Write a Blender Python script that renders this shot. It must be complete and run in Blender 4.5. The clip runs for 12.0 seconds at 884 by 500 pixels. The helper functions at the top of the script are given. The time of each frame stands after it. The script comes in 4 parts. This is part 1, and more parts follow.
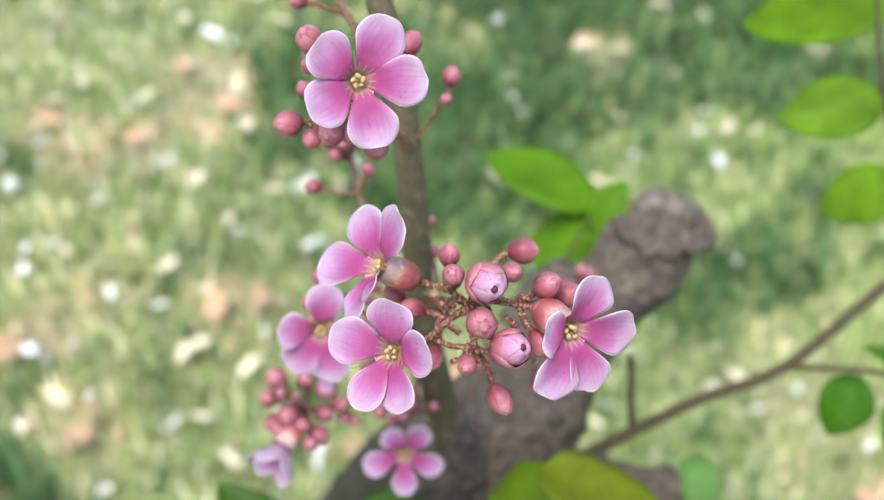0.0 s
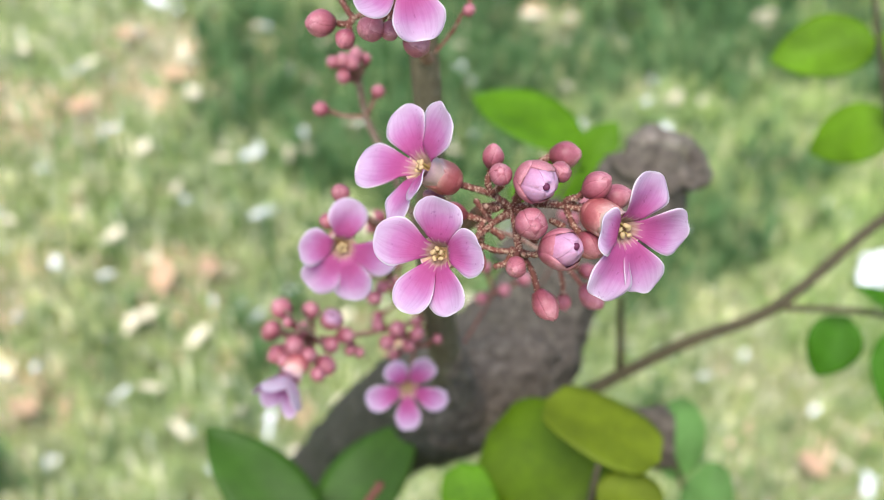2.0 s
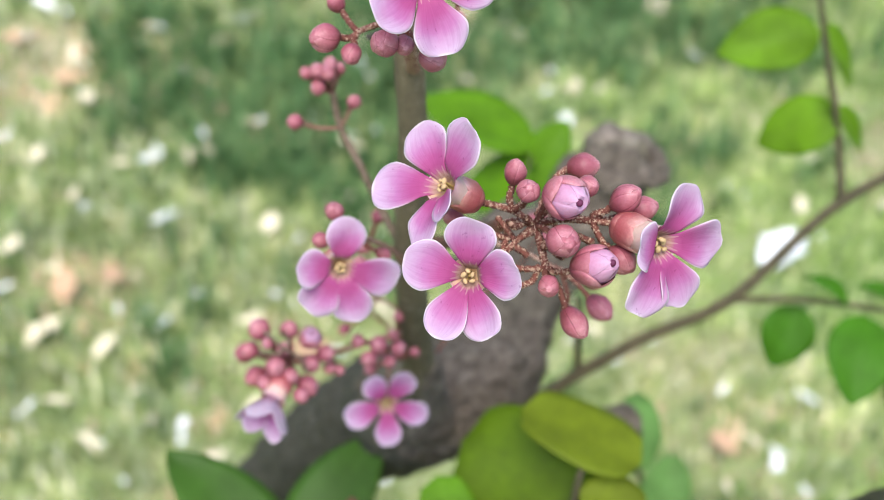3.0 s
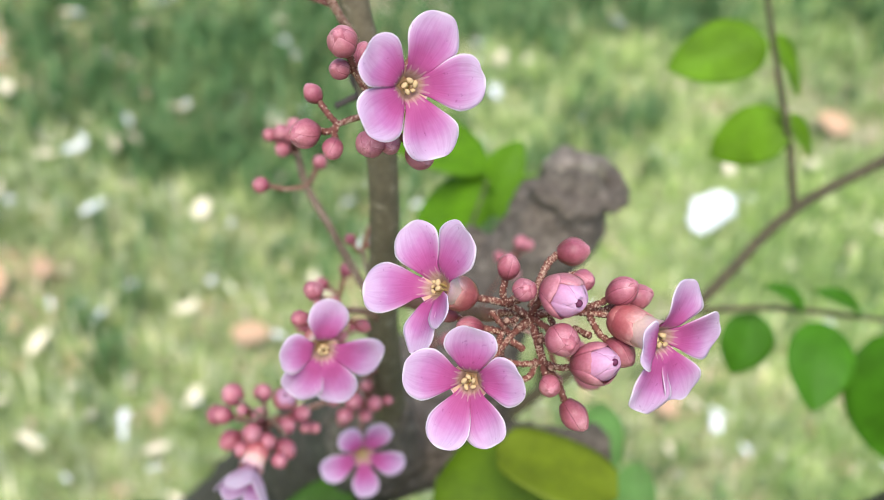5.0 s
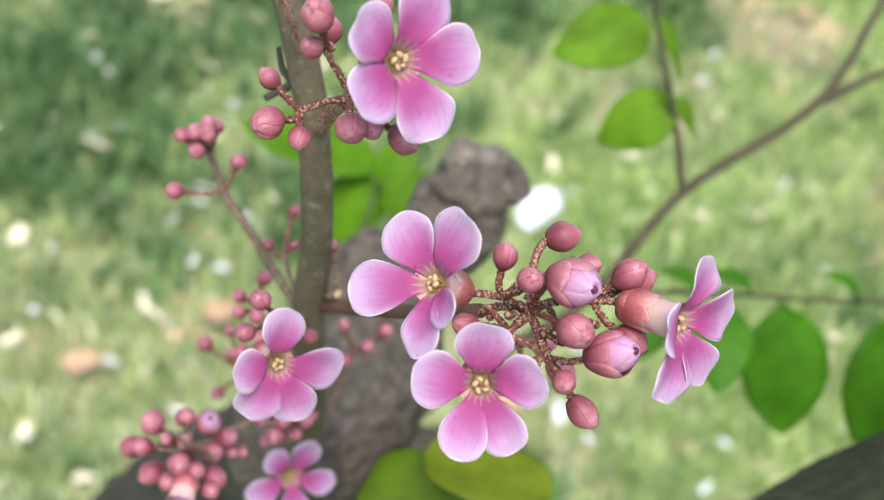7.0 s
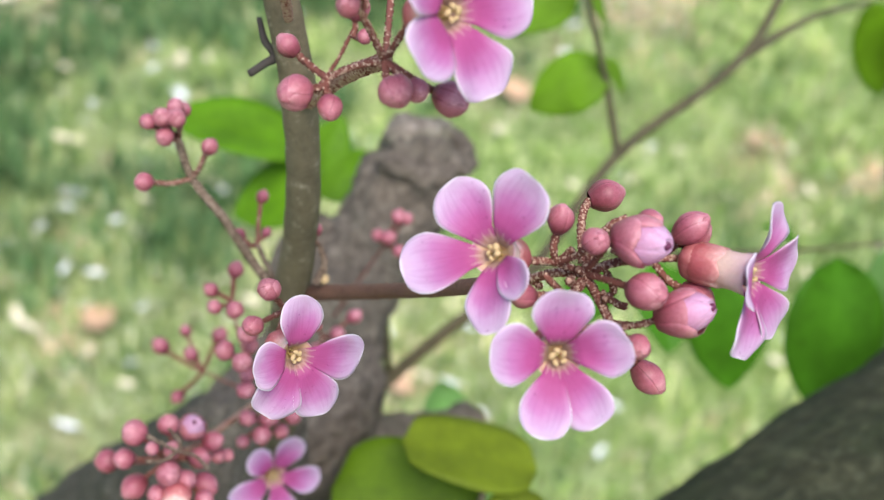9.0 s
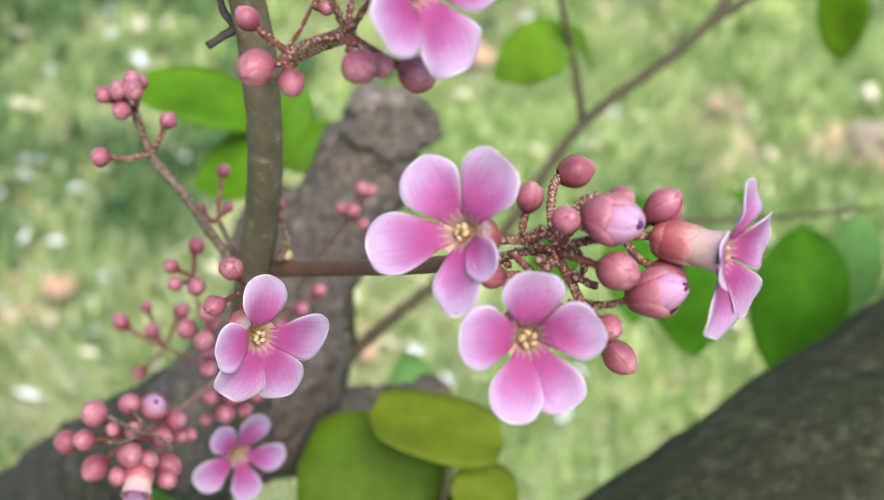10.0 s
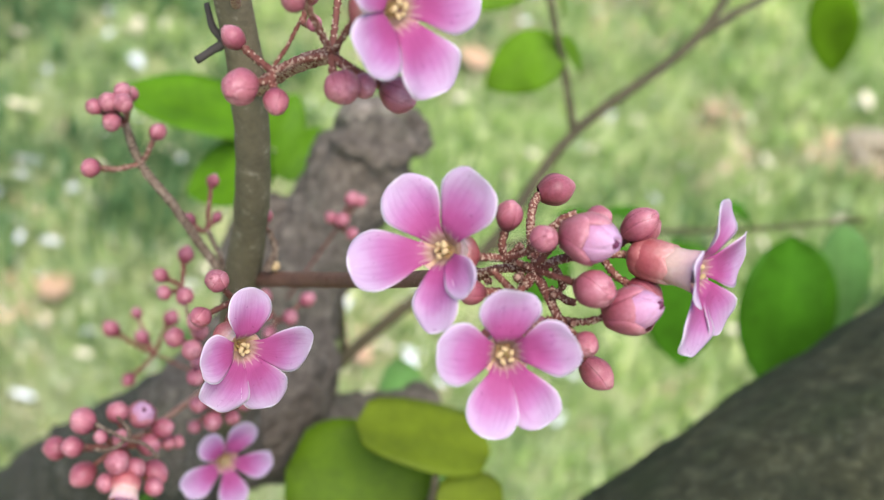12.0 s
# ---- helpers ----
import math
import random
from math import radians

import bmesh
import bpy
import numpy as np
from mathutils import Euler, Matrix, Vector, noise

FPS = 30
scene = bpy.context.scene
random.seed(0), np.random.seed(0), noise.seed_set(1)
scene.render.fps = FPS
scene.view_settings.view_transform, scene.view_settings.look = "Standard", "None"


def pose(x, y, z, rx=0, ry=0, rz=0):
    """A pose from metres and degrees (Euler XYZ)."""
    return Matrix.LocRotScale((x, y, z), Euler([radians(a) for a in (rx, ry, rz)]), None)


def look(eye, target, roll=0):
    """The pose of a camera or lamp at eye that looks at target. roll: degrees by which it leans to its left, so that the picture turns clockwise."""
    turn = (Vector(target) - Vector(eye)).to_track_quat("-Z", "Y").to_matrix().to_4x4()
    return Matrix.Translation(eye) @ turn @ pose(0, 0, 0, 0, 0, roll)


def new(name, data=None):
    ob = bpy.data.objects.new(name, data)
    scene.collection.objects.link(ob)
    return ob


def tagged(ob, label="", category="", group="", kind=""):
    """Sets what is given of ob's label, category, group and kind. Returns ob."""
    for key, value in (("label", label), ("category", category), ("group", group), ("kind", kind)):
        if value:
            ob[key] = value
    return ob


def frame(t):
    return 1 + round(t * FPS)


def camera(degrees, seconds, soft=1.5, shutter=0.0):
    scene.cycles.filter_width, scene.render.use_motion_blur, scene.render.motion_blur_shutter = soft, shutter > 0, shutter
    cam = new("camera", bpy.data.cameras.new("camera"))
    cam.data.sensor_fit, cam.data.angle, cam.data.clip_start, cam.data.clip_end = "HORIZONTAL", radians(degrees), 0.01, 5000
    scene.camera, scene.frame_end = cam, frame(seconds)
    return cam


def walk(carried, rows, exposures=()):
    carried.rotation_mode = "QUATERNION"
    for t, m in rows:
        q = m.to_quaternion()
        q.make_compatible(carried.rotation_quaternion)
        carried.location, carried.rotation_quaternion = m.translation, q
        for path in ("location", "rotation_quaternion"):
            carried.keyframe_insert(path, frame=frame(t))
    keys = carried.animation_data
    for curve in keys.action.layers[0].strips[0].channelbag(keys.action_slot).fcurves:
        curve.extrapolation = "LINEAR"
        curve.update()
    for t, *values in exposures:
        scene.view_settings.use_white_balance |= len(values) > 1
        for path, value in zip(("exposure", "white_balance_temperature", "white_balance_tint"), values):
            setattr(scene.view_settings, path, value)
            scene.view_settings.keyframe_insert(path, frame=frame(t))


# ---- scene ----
cam = camera(40.10, 12.0, soft=0.95)
METRES, EYE, TILT = 0.1, 1.55, -40.0
HOME = pose(0, 0, EYE, TILT, 0, 0)
ROWS = [
    (0.0, 0.0, 0.0000, 0.0000, 0.0, 0.0, 0.000),
    (0.5, -0.0076, 0.0062, -0.0163, -0.046, -0.499, -0.052),
    (1.0, -0.0191, 0.0082, -0.0298, -0.087, -1.239, -0.208),
    (1.5, -0.0530, 0.0191, -0.0692, -0.437, -1.669, -0.261),
    (2.0, -0.1077, 0.0468, -0.0783, -2.633, -1.263, 0.090),
    (2.5, -0.1786, 0.0766, -0.0508, -4.911, -1.502, 0.867),
    (3.0, -0.2333, 0.1056, -0.0478, -7.375, -1.660, 2.290),
    (3.2, -0.2637, 0.1142, -0.0607, -8.114, -1.310, 2.641),
    (4.8, -0.2928, 0.1351, 0.0777, -10.538, -2.971, 4.567),
    (5.0, -0.2829, 0.1454, 0.0887, -10.704, -3.299, 4.802),
    (5.5, -0.3033, 0.1900, 0.1018, -12.686, -3.462, 5.163),
    (6.0, -0.3398, 0.2345, 0.0702, -14.773, -4.228, 5.890),
    (6.5, -0.3861, 0.2600, 0.0939, -16.697, -3.282, 6.552),
    (7.0, -0.4131, 0.2963, 0.0849, -19.250, -3.880, 7.899),
    (7.2, -0.4511, 0.3259, 0.0752, -20.502, -4.200, 8.351),
    (8.8, -0.5359, 0.4158, 0.0844, -25.416, -5.414, 11.337),
    (9.0, -0.5357, 0.4310, 0.0943, -25.775, -5.765, 11.728),
    (9.5, -0.5292, 0.4542, 0.1056, -26.871, -7.080, 12.075),
    (10.0, -0.5236, 0.4575, 0.1040, -27.564, -7.775, 11.909),
    (10.5, -0.5163, 0.4540, 0.0926, -27.383, -7.963, 11.929),
    (11.0, -0.4992, 0.4439, 0.1006, -27.711, -8.200, 11.835),
    (11.5, -0.5066, 0.4537, 0.1089, -27.622, -8.068, 11.415),
    (12.0, -0.5165, 0.4349, 0.1156, -27.667, -7.667, 11.404),
]
walk(cam, [(t, HOME @ pose(METRES * x, METRES * y, METRES * z, 90 + pitch, roll, yaw)) for t, x, y, z, yaw, pitch, roll in ROWS])
cam.data.dof.use_dof = True
cam.data.dof.focus_distance = 0.119
cam.data.dof.aperture_fstop = 29.0

# ---- light ----
world = bpy.data.worlds.new("sky")
scene.world = world
world.use_nodes = True
wn = world.node_tree.nodes
sky = wn.new("ShaderNodeTexSky")
sky.sky_type = "NISHITA"
sky.sun_disc = False
sky.sun_elevation, sky.sun_rotation = radians(58), radians(200)
world.node_tree.links.new(sky.outputs[0], wn["Background"].inputs[0])
wn["Background"].inputs[1].default_value = 0.15
sun_data = bpy.data.lights.new("sun", "SUN")
sun_data.energy, sun_data.angle, sun_data.color = 2.6, radians(35), (1.0, 0.95, 0.86)
sun = new("sun", sun_data)
sun.matrix_world = look((0, 0, 6), (0.7, 2.4, 0.6))
scene.view_settings.exposure = 0.91


# ---- material helpers ----
def mat(name, rough=0.6, spec=0.4):
    m = bpy.data.materials.new(name)
    m.use_nodes = True
    n, l = m.node_tree.nodes, m.node_tree.links
    b = n["Principled BSDF"]
    b.inputs["Roughness"].default_value = rough
    b.inputs["Specular IOR Level"].default_value = spec
    return m, n, l, b


def ramp(n, stops):
    r = n.new("ShaderNodeValToRGB")
    e = r.color_ramp.elements
    e[0].position, e[0].color = stops[0][0], (*stops[0][1], 1)
    e[1].position, e[1].color = stops[-1][0], (*stops[-1][1], 1)
    for p, c in stops[1:-1]:
        e.new(p).color = (*c, 1)
    return r


def noise_tex(n, l, scale, detail=4.0, rough=0.6, coord="Object"):
    tc = n.new("ShaderNodeTexCoord")
    t = n.new("ShaderNodeTexNoise")
    t.inputs["Scale"].default_value, t.inputs["Detail"].default_value = scale, detail
    t.inputs["Roughness"].default_value = rough
    l.new(tc.outputs[coord], t.inputs["Vector"])
    return t


def mixed(n, l, kind, fac, a, b):
    m = n.new("ShaderNodeMix")
    m.data_type, m.blend_type = "RGBA", kind
    for sock, v in ((m.inputs["Factor"], fac), (m.inputs["A"], a), (m.inputs["B"], b)):
        if hasattr(v, "is_output"):
            l.new(v, sock)
        elif isinstance(v, tuple):
            sock.default_value = (*v, 1)
        else:
            sock.default_value = v
    return m.outputs["Result"]


def calc(n, l, op, a, b=0.0):
    m = n.new("ShaderNodeMath")
    m.operation = op
    for sock, v in ((m.inputs[0], a), (m.inputs[1], b)):
        if hasattr(v, "is_output"):
            l.new(v, sock)
        else:
            sock.default_value = v
    return m.outputs[0]


def bump(n, l, b, height, strength, dist):
    k = n.new("ShaderNodeBump")
    k.inputs["Strength"].default_value, k.inputs["Distance"].default_value = strength, dist
    l.new(height, k.inputs["Height"])
    l.new(k.outputs[0], b.inputs["Normal"])


def thin(m, n, l, b, colour, share):
    """Lets light through a thin surface."""
    t = n.new("ShaderNodeBsdfTranslucent")
    mx = n.new("ShaderNodeMixShader")
    mx.inputs[0].default_value = share
    l.new(colour, t.inputs[0])
    l.new(b.outputs[0], mx.inputs[1])
    l.new(t.outputs[0], mx.inputs[2])
    l.new(mx.outputs[0], n["Material Output"].inputs[0])


# ---- materials ----
def petal_material():
    m, n, l, b = mat("petal", 0.55, 0.25)
    uv = n.new("ShaderNodeUVMap")
    sp = n.new("ShaderNodeSeparateXYZ")
    l.new(uv.outputs[0], sp.inputs[0])
    u, v = sp.outputs[0], sp.outputs[1]
    fine = noise_tex(n, l, 1400, 3).outputs[0]
    broad = noise_tex(n, l, 420, 3).outputs[0]
    vv = calc(n, l, "ADD", v, calc(n, l, "MULTIPLY", calc(n, l, "SUBTRACT", broad, 0.5), calc(n, l, "MULTIPLY", v, 0.5)))
    side = calc(n, l, "ABSOLUTE", calc(n, l, "SUBTRACT", calc(n, l, "MULTIPLY", u, 2.0), 1.0))
    vv = calc(n, l, "ADD", vv, calc(n, l, "MULTIPLY", calc(n, l, "POWER", side, 2.0), calc(n, l, "MULTIPLY", v, 0.30)))
    r = ramp(n, [(0.0, (0.22, 0.12, 0.06)), (0.07, (0.36, 0.20, 0.12)), (0.12, (0.46, 0.25, 0.21)), (0.17, (0.43, 0.105, 0.24)), (0.25, (0.405, 0.070, 0.22)), (0.40, (0.425, 0.083, 0.248)),
                 (0.64, (0.485, 0.178, 0.385)), (0.82, (0.545, 0.315, 0.50)), (1.0, (0.585, 0.405, 0.575))])
    l.new(vv, r.inputs[0])
    # fine lengthwise veins
    w = n.new("ShaderNodeTexNoise")
    w.inputs["Scale"].default_value = 1.0
    mp = n.new("ShaderNodeMapping")
    mp.inputs["Scale"].default_value = (26, 2.2, 1)
    l.new(uv.outputs[0], mp.inputs[0])
    l.new(mp.outputs[0], w.inputs["Vector"])
    vein = ramp(n, [(0.35, (0.86, 0.76, 0.84)), (0.62, (1.0, 1.0, 1.0))])
    l.new(w.outputs[0], vein.inputs[0])
    c = mixed(n, l, "MULTIPLY", 0.55, r.outputs[0], vein.outputs[0])
    # paler border and a thin white rim
    border = ramp(n, [(0.62, (0, 0, 0)), (1.0, (1, 1, 1))])
    l.new(calc(n, l, "MAXIMUM", side, calc(n, l, "SUBTRACT", calc(n, l, "MULTIPLY", v, 2.6), 1.6)), border.inputs[0])
    away = ramp(n, [(0.25, (0, 0, 0)), (0.55, (1, 1, 1))])
    l.new(v, away.inputs[0])
    c = mixed(n, l, "MIX", calc(n, l, "MULTIPLY", calc(n, l, "MULTIPLY", border.outputs[0], away.outputs[0]), 0.42), c, (0.60, 0.47, 0.58))
    line = ramp(n, [(0.93, (0, 0, 0)), (0.965, (1, 1, 1))])
    l.new(calc(n, l, "MAXIMUM", side, calc(n, l, "SUBTRACT", v, 0.025)), line.inputs[0])
    c = mixed(n, l, "MIX", calc(n, l, "MULTIPLY", calc(n, l, "MULTIPLY", line.outputs[0], away.outputs[0]), calc(n, l, "ADD", calc(n, l, "MULTIPLY", broad, 0.9), 0.2)), c, (0.80, 0.74, 0.78))
    # short tan teeth at the throat
    wave = calc(n, l, "ABSOLUTE", calc(n, l, "SINE", calc(n, l, "MULTIPLY", u, 9.4)))
    tooth = calc(n, l, "LESS_THAN", v, calc(n, l, "ADD", calc(n, l, "MULTIPLY", calc(n, l, "POWER", wave, 6.0), 0.11), 0.10))
    c = mixed(n, l, "MIX", calc(n, l, "MULTIPLY", tooth, 0.38), c, (0.62, 0.43, 0.38))
    spots = ramp(n, [(0.66, (1, 1, 1)), (0.71, (0.48, 0.28, 0.46))])
    l.new(fine, spots.inputs[0])
    c = mixed(n, l, "MULTIPLY", 0.45, c, spots.outputs[0])
    l.new(c, b.inputs["Base Color"])
    bump(n, l, b, w.outputs[0], 0.25, 0.0002)
    thin(m, n, l, b, c, 0.30)
    return m


def bud_material(name, stops, speck=0.5, rough=0.45, seam=0.0, share=0.0):
    m, n, l, b = mat(name, rough, 0.4)
    uv = n.new("ShaderNodeUVMap")
    sp = n.new("ShaderNodeSeparateXYZ")
    l.new(uv.outputs[0], sp.inputs[0])
    broad = noise_tex(n, l, 500, 4).outputs[0]
    oi = n.new("ShaderNodeObjectInfo")
    vv = calc(n, l, "ADD", sp.outputs[1], calc(n, l, "MULTIPLY", calc(n, l, "SUBTRACT", broad, 0.5), 0.8))
    vv = calc(n, l, "ADD", vv, calc(n, l, "MULTIPLY", calc(n, l, "SUBTRACT", oi.outputs["Random"], 0.5), 0.25))
    r = ramp(n, stops)
    l.new(vv, r.inputs[0])
    fine = noise_tex(n, l, 3200, 4, 0.7).outputs[0]
    eu = calc(n, l, "ABSOLUTE", calc(n, l, "SUBTRACT", calc(n, l, "MULTIPLY", sp.outputs[0], 2.0), 1.0))
    lip = ramp(n, [(0.70, (1, 1, 1)), (0.86, (1.30, 1.45, 1.42)), (0.94, (0.52, 0.40, 0.42))])
    l.new(eu, lip.inputs[0])
    sh = ramp(n, [(0.35, (0.72, 0.60, 0.60)), (0.65, (1.12, 1.1, 1.1))])
    l.new(fine, sh.inputs[0])
    c = mixed(n, l, "MULTIPLY", speck, r.outputs[0], sh.outputs[0])
    c = mixed(n, l, "MULTIPLY", seam, c, lip.outputs[0])
    l.new(c, b.inputs["Base Color"])
    b.inputs["Subsurface Weight"].default_value = 0.12
    b.inputs["Subsurface Radius"].default_value = (0.001, 0.0004, 0.0004)
    bump(n, l, b, fine, 0.3, 0.00015)
    if share:
        thin(m, n, l, b, c, share)
    return m


def grain_material(name, dark, mid, light, scale, rough=0.8, strength=0.6, dist=0.0004, light_from=0.62):
    m, n, l, b = mat(name, rough, 0.25)
    a = noise_tex(n, l, scale, 8, 0.68).outputs[0]
    r = ramp(n, [(0.28, dark), (0.5, mid), (light_from, mid), (light_from + 0.12, light)])
    l.new(a, r.inputs[0])
    big = noise_tex(n, l, scale * 0.16, 4).outputs[0]
    tone = ramp(n, [(0.3, (0.68, 0.68, 0.70)), (0.7, (1.15, 1.12, 1.08))])
    l.new(big, tone.inputs[0])
    c = mixed(n, l, "MULTIPLY", 0.8, r.outputs[0], tone.outputs[0])
    l.new(c, b.inputs["Base Color"])
    bump(n, l, b, a, strength, dist)
    return m


def stalk_material(name, dark, mid_, light):
    m, n, l, b = mat(name, 0.85, 0.2)
    g = n.new("ShaderNodeNewGeometry")
    r = ramp(n, [(0.0, dark), (0.35, mid_), (0.68, mid_), (0.77, light), (1.0, tuple(min(1, x * 1.25) for x in light))])
    a = noise_tex(n, l, 2600, 6, 0.7).outputs[0]
    l.new(calc(n, l, "ADD", calc(n, l, "MULTIPLY", g.outputs["Random Per Island"], 0.75), calc(n, l, "MULTIPLY", a, 0.3)), r.inputs[0])
    l.new(r.outputs[0], b.inputs["Base Color"])
    bump(n, l, b, a, 0.8, 0.0003)
    return m


def bark_material(name, dark, mid, light, cell=190, fine=420, patch=38, blotch=0.4, cross=2.4):
    """Grey bark with fissures across, pale lichen flecks and a greenish film."""
    m, n, l, b = mat(name, 0.85, 0.2)
    a = noise_tex(n, l, fine, 9, 0.7).outputs[0]
    v = n.new("ShaderNodeTexVoronoi")
    v.feature, v.inputs["Scale"].default_value = "DISTANCE_TO_EDGE", cell
    tc = n.new("ShaderNodeTexCoord")
    mp = n.new("ShaderNodeMapping")
    mp.inputs["Scale"].default_value = (cross / 2.4, cross, 1)
    l.new(tc.outputs["Object"], mp.inputs[0])
    wob = mixed(n, l, "ADD", 0.012, mp.outputs[0], noise_tex(n, l, 160, 5).outputs["Color"])
    l.new(wob, v.inputs["Vector"])
    crack = ramp(n, [(0.0, (0.5, 0.5, 0.5)), (0.12, (1, 1, 1))])
    l.new(v.outputs["Distance"], crack.inputs[0])
    r = ramp(n, [(0.28, dark), (0.52, mid), (0.72, light)])
    l.new(a, r.inputs[0])
    c = mixed(n, l, "MULTIPLY", 0.45, r.outputs[0], crack.outputs[0])
    film = ramp(n, [(0.36, (1.18, 1.12, 1.04)), (0.48, (1, 1, 1)), (0.66, (0.74, 0.90, 0.66))])
    l.new(noise_tex(n, l, patch, 5).outputs[0], film.inputs[0])
    c = mixed(n, l, "MULTIPLY", blotch, c, film.outputs[0])
    lich = ramp(n, [(0.69, (0, 0, 0)), (0.76, (1, 1, 1))])
    l.new(noise_tex(n, l, 620, 3).outputs[0], lich.inputs[0])
    c = mixed(n, l, "MIX", calc(n, l, "MULTIPLY", lich.outputs[0], 0.35), c, (0.40, 0.40, 0.34))
    l.new(c, b.inputs["Base Color"])
    h = calc(n, l, "ADD", a, calc(n, l, "MULTIPLY", v.outputs["Distance"], 0.8))
    bump(n, l, b, h, 0.8, 0.0012)
    return m


def leaf_material(name, base, vein_tone, share=0.35, ribs=0.14, rough=0.55, gloss=0.18):
    m, n, l, b = mat(name, rough, gloss)
    uv = n.new("ShaderNodeUVMap")
    sp = n.new("ShaderNodeSeparateXYZ")
    l.new(uv.outputs[0], sp.inputs[0])
    side = calc(n, l, "ABSOLUTE", calc(n, l, "SUBTRACT", calc(n, l, "MULTIPLY", sp.outputs[0], 2.0), 1.0))
    mid = ramp(n, [(0.0, vein_tone), (0.05, (1, 1, 1))])
    l.new(side, mid.inputs[0])
    w = n.new("ShaderNodeTexWave")
    w.bands_direction = "Y"
    w.inputs["Scale"].default_value, w.inputs["Distortion"].default_value, w.inputs["Detail"].default_value = 2.6, 1.0, 2
    sk = n.new("ShaderNodeCombineXYZ")
    l.new(calc(n, l, "SUBTRACT", sp.outputs[1], calc(n, l, "MULTIPLY", side, 0.22)), sk.inputs[1])
    l.new(sk.outputs[0], w.inputs["Vector"])
    rib = ramp(n, [(0.0, (0.86, 0.88, 0.82)), (0.5, (1, 1, 1))])
    l.new(w.outputs["Fac"], rib.inputs[0])
    big = noise_tex(n, l, 90, 4).outputs[0]
    tone = ramp(n, [(0.3, tuple(x * 0.72 for x in base)), (0.7, tuple(min(1, x * 1.3) for x in base))])
    l.new(big, tone.inputs[0])
    c = mixed(n, l, "MULTIPLY", 1.0, tone.outputs[0], mid.outputs[0])
    c = mixed(n, l, "MULTIPLY", ribs, c, rib.outputs[0])
    fine = noise_tex(n, l, 900, 3).outputs[0]
    c = mixed(n, l, "OVERLAY", 0.25, c, fine)
    l.new(c, b.inputs["Base Color"])
    bump(n, l, b, w.outputs["Fac"], 0.3 * ribs, 0.0002)
    thin(m, n, l, b, c, share)
    return m


def plain_material(name, colour, rough=0.6, share=0.0, scale=900):
    m, n, l, b = mat(name, rough, 0.3)
    tone = ramp(n, [(0.3, tuple(x * 0.8 for x in colour)), (0.7, tuple(min(1, x * 1.15) for x in colour))])
    l.new(noise_tex(n, l, scale, 4).outputs[0], tone.inputs[0])
    l.new(tone.outputs[0], b.inputs["Base Color"])
    if share:
        thin(m, n, l, b, tone.outputs[0], share)
    return m


PETAL = petal_material()
PETAL_BACK = bud_material("petal_back", [(0.0, (0.46, 0.25, 0.36)), (0.4, (0.50, 0.35, 0.48)), (1.0, (0.58, 0.48, 0.57))], 0.15, 0.5, share=0.3)
TUBE = bud_material("flower_tube", [(0.0, (0.72, 0.42, 0.50)), (0.3, (0.76, 0.50, 0.50)), (0.6, (0.74, 0.52, 0.44)), (0.85, (0.64, 0.38, 0.31)), (1.0, (0.52, 0.26, 0.21))], 0.2, share=0.25)
CALYX = bud_material("calyx", [(0.0, (0.21, 0.038, 0.042)), (0.45, (0.33, 0.076, 0.085)), (0.70, (0.40, 0.125, 0.125)), (0.90, (0.51, 0.24, 0.22)), (1.0, (0.58, 0.36, 0.33))], 0.35, seam=0.35)
BUD = bud_material("bud", [(0.0, (0.155, 0.030, 0.042)), (0.4, (0.275, 0.070, 0.099)), (0.8, (0.37, 0.120, 0.152)), (1.0, (0.46, 0.195, 0.228))], seam=0.62)
CAP = bud_material("opening_petals", [(0.0, (0.36, 0.13, 0.20)), (0.5, (0.43, 0.19, 0.30)), (1.0, (0.48, 0.28, 0.41))], 0.25, seam=0.3)
HOLE = plain_material("bud_mouth", (0.10, 0.015, 0.05))
THROAT = bud_material("throat", [(0.0, (0.46, 0.24, 0.21)), (0.3, (0.52, 0.33, 0.23)), (0.6, (0.48, 0.31, 0.18)), (1.0, (0.40, 0.25, 0.12))], 0.2, 0.6)
ANTHER = plain_material("anther", (0.47, 0.33, 0.17), 0.85)
STIGMA = plain_material("stigma", (0.44, 0.33, 0.12), 0.6)
STALK = stalk_material("flower_stalk", (0.07, 0.022, 0.018), (0.20, 0.072, 0.056), (0.50, 0.35, 0.265))
CRUST = stalk_material("crusted_twig", (0.05, 0.032, 0.024), (0.105, 0.068, 0.048), (0.31, 0.235, 0.175))
TWIG = grain_material("twig", (0.052, 0.043, 0.024), (0.098, 0.082, 0.046), (0.19, 0.16, 0.10), 1500, 0.75)
PEDUNCLE = grain_material("peduncle", (0.09, 0.045, 0.032), (0.15, 0.075, 0.054), (0.26, 0.17, 0.12), 1600, 0.7)
STEM = grain_material("stem", (0.080, 0.065, 0.040), (0.125, 0.102, 0.064), (0.30, 0.26, 0.20), 640, 0.65, 0.5, 0.0004, 0.57)
BARK = bark_material("grey_bark", (0.054, 0.043, 0.034), (0.128, 0.104, 0.083), (0.245, 0.205, 0.165))
# olive-tinged copy of the grey bark, darkened to paint in the lower limb's shade
SHADEBARK = bark_material("shaded_olive_bark", (0.030, 0.028, 0.021), (0.066, 0.061, 0.047), (0.13, 0.121, 0.097))
DARKBARK = bark_material("dark_bark", (0.018, 0.019, 0.009), (0.040, 0.042, 0.021), (0.088, 0.088, 0.050), 110, 330, 60, 0.7, 1.2)
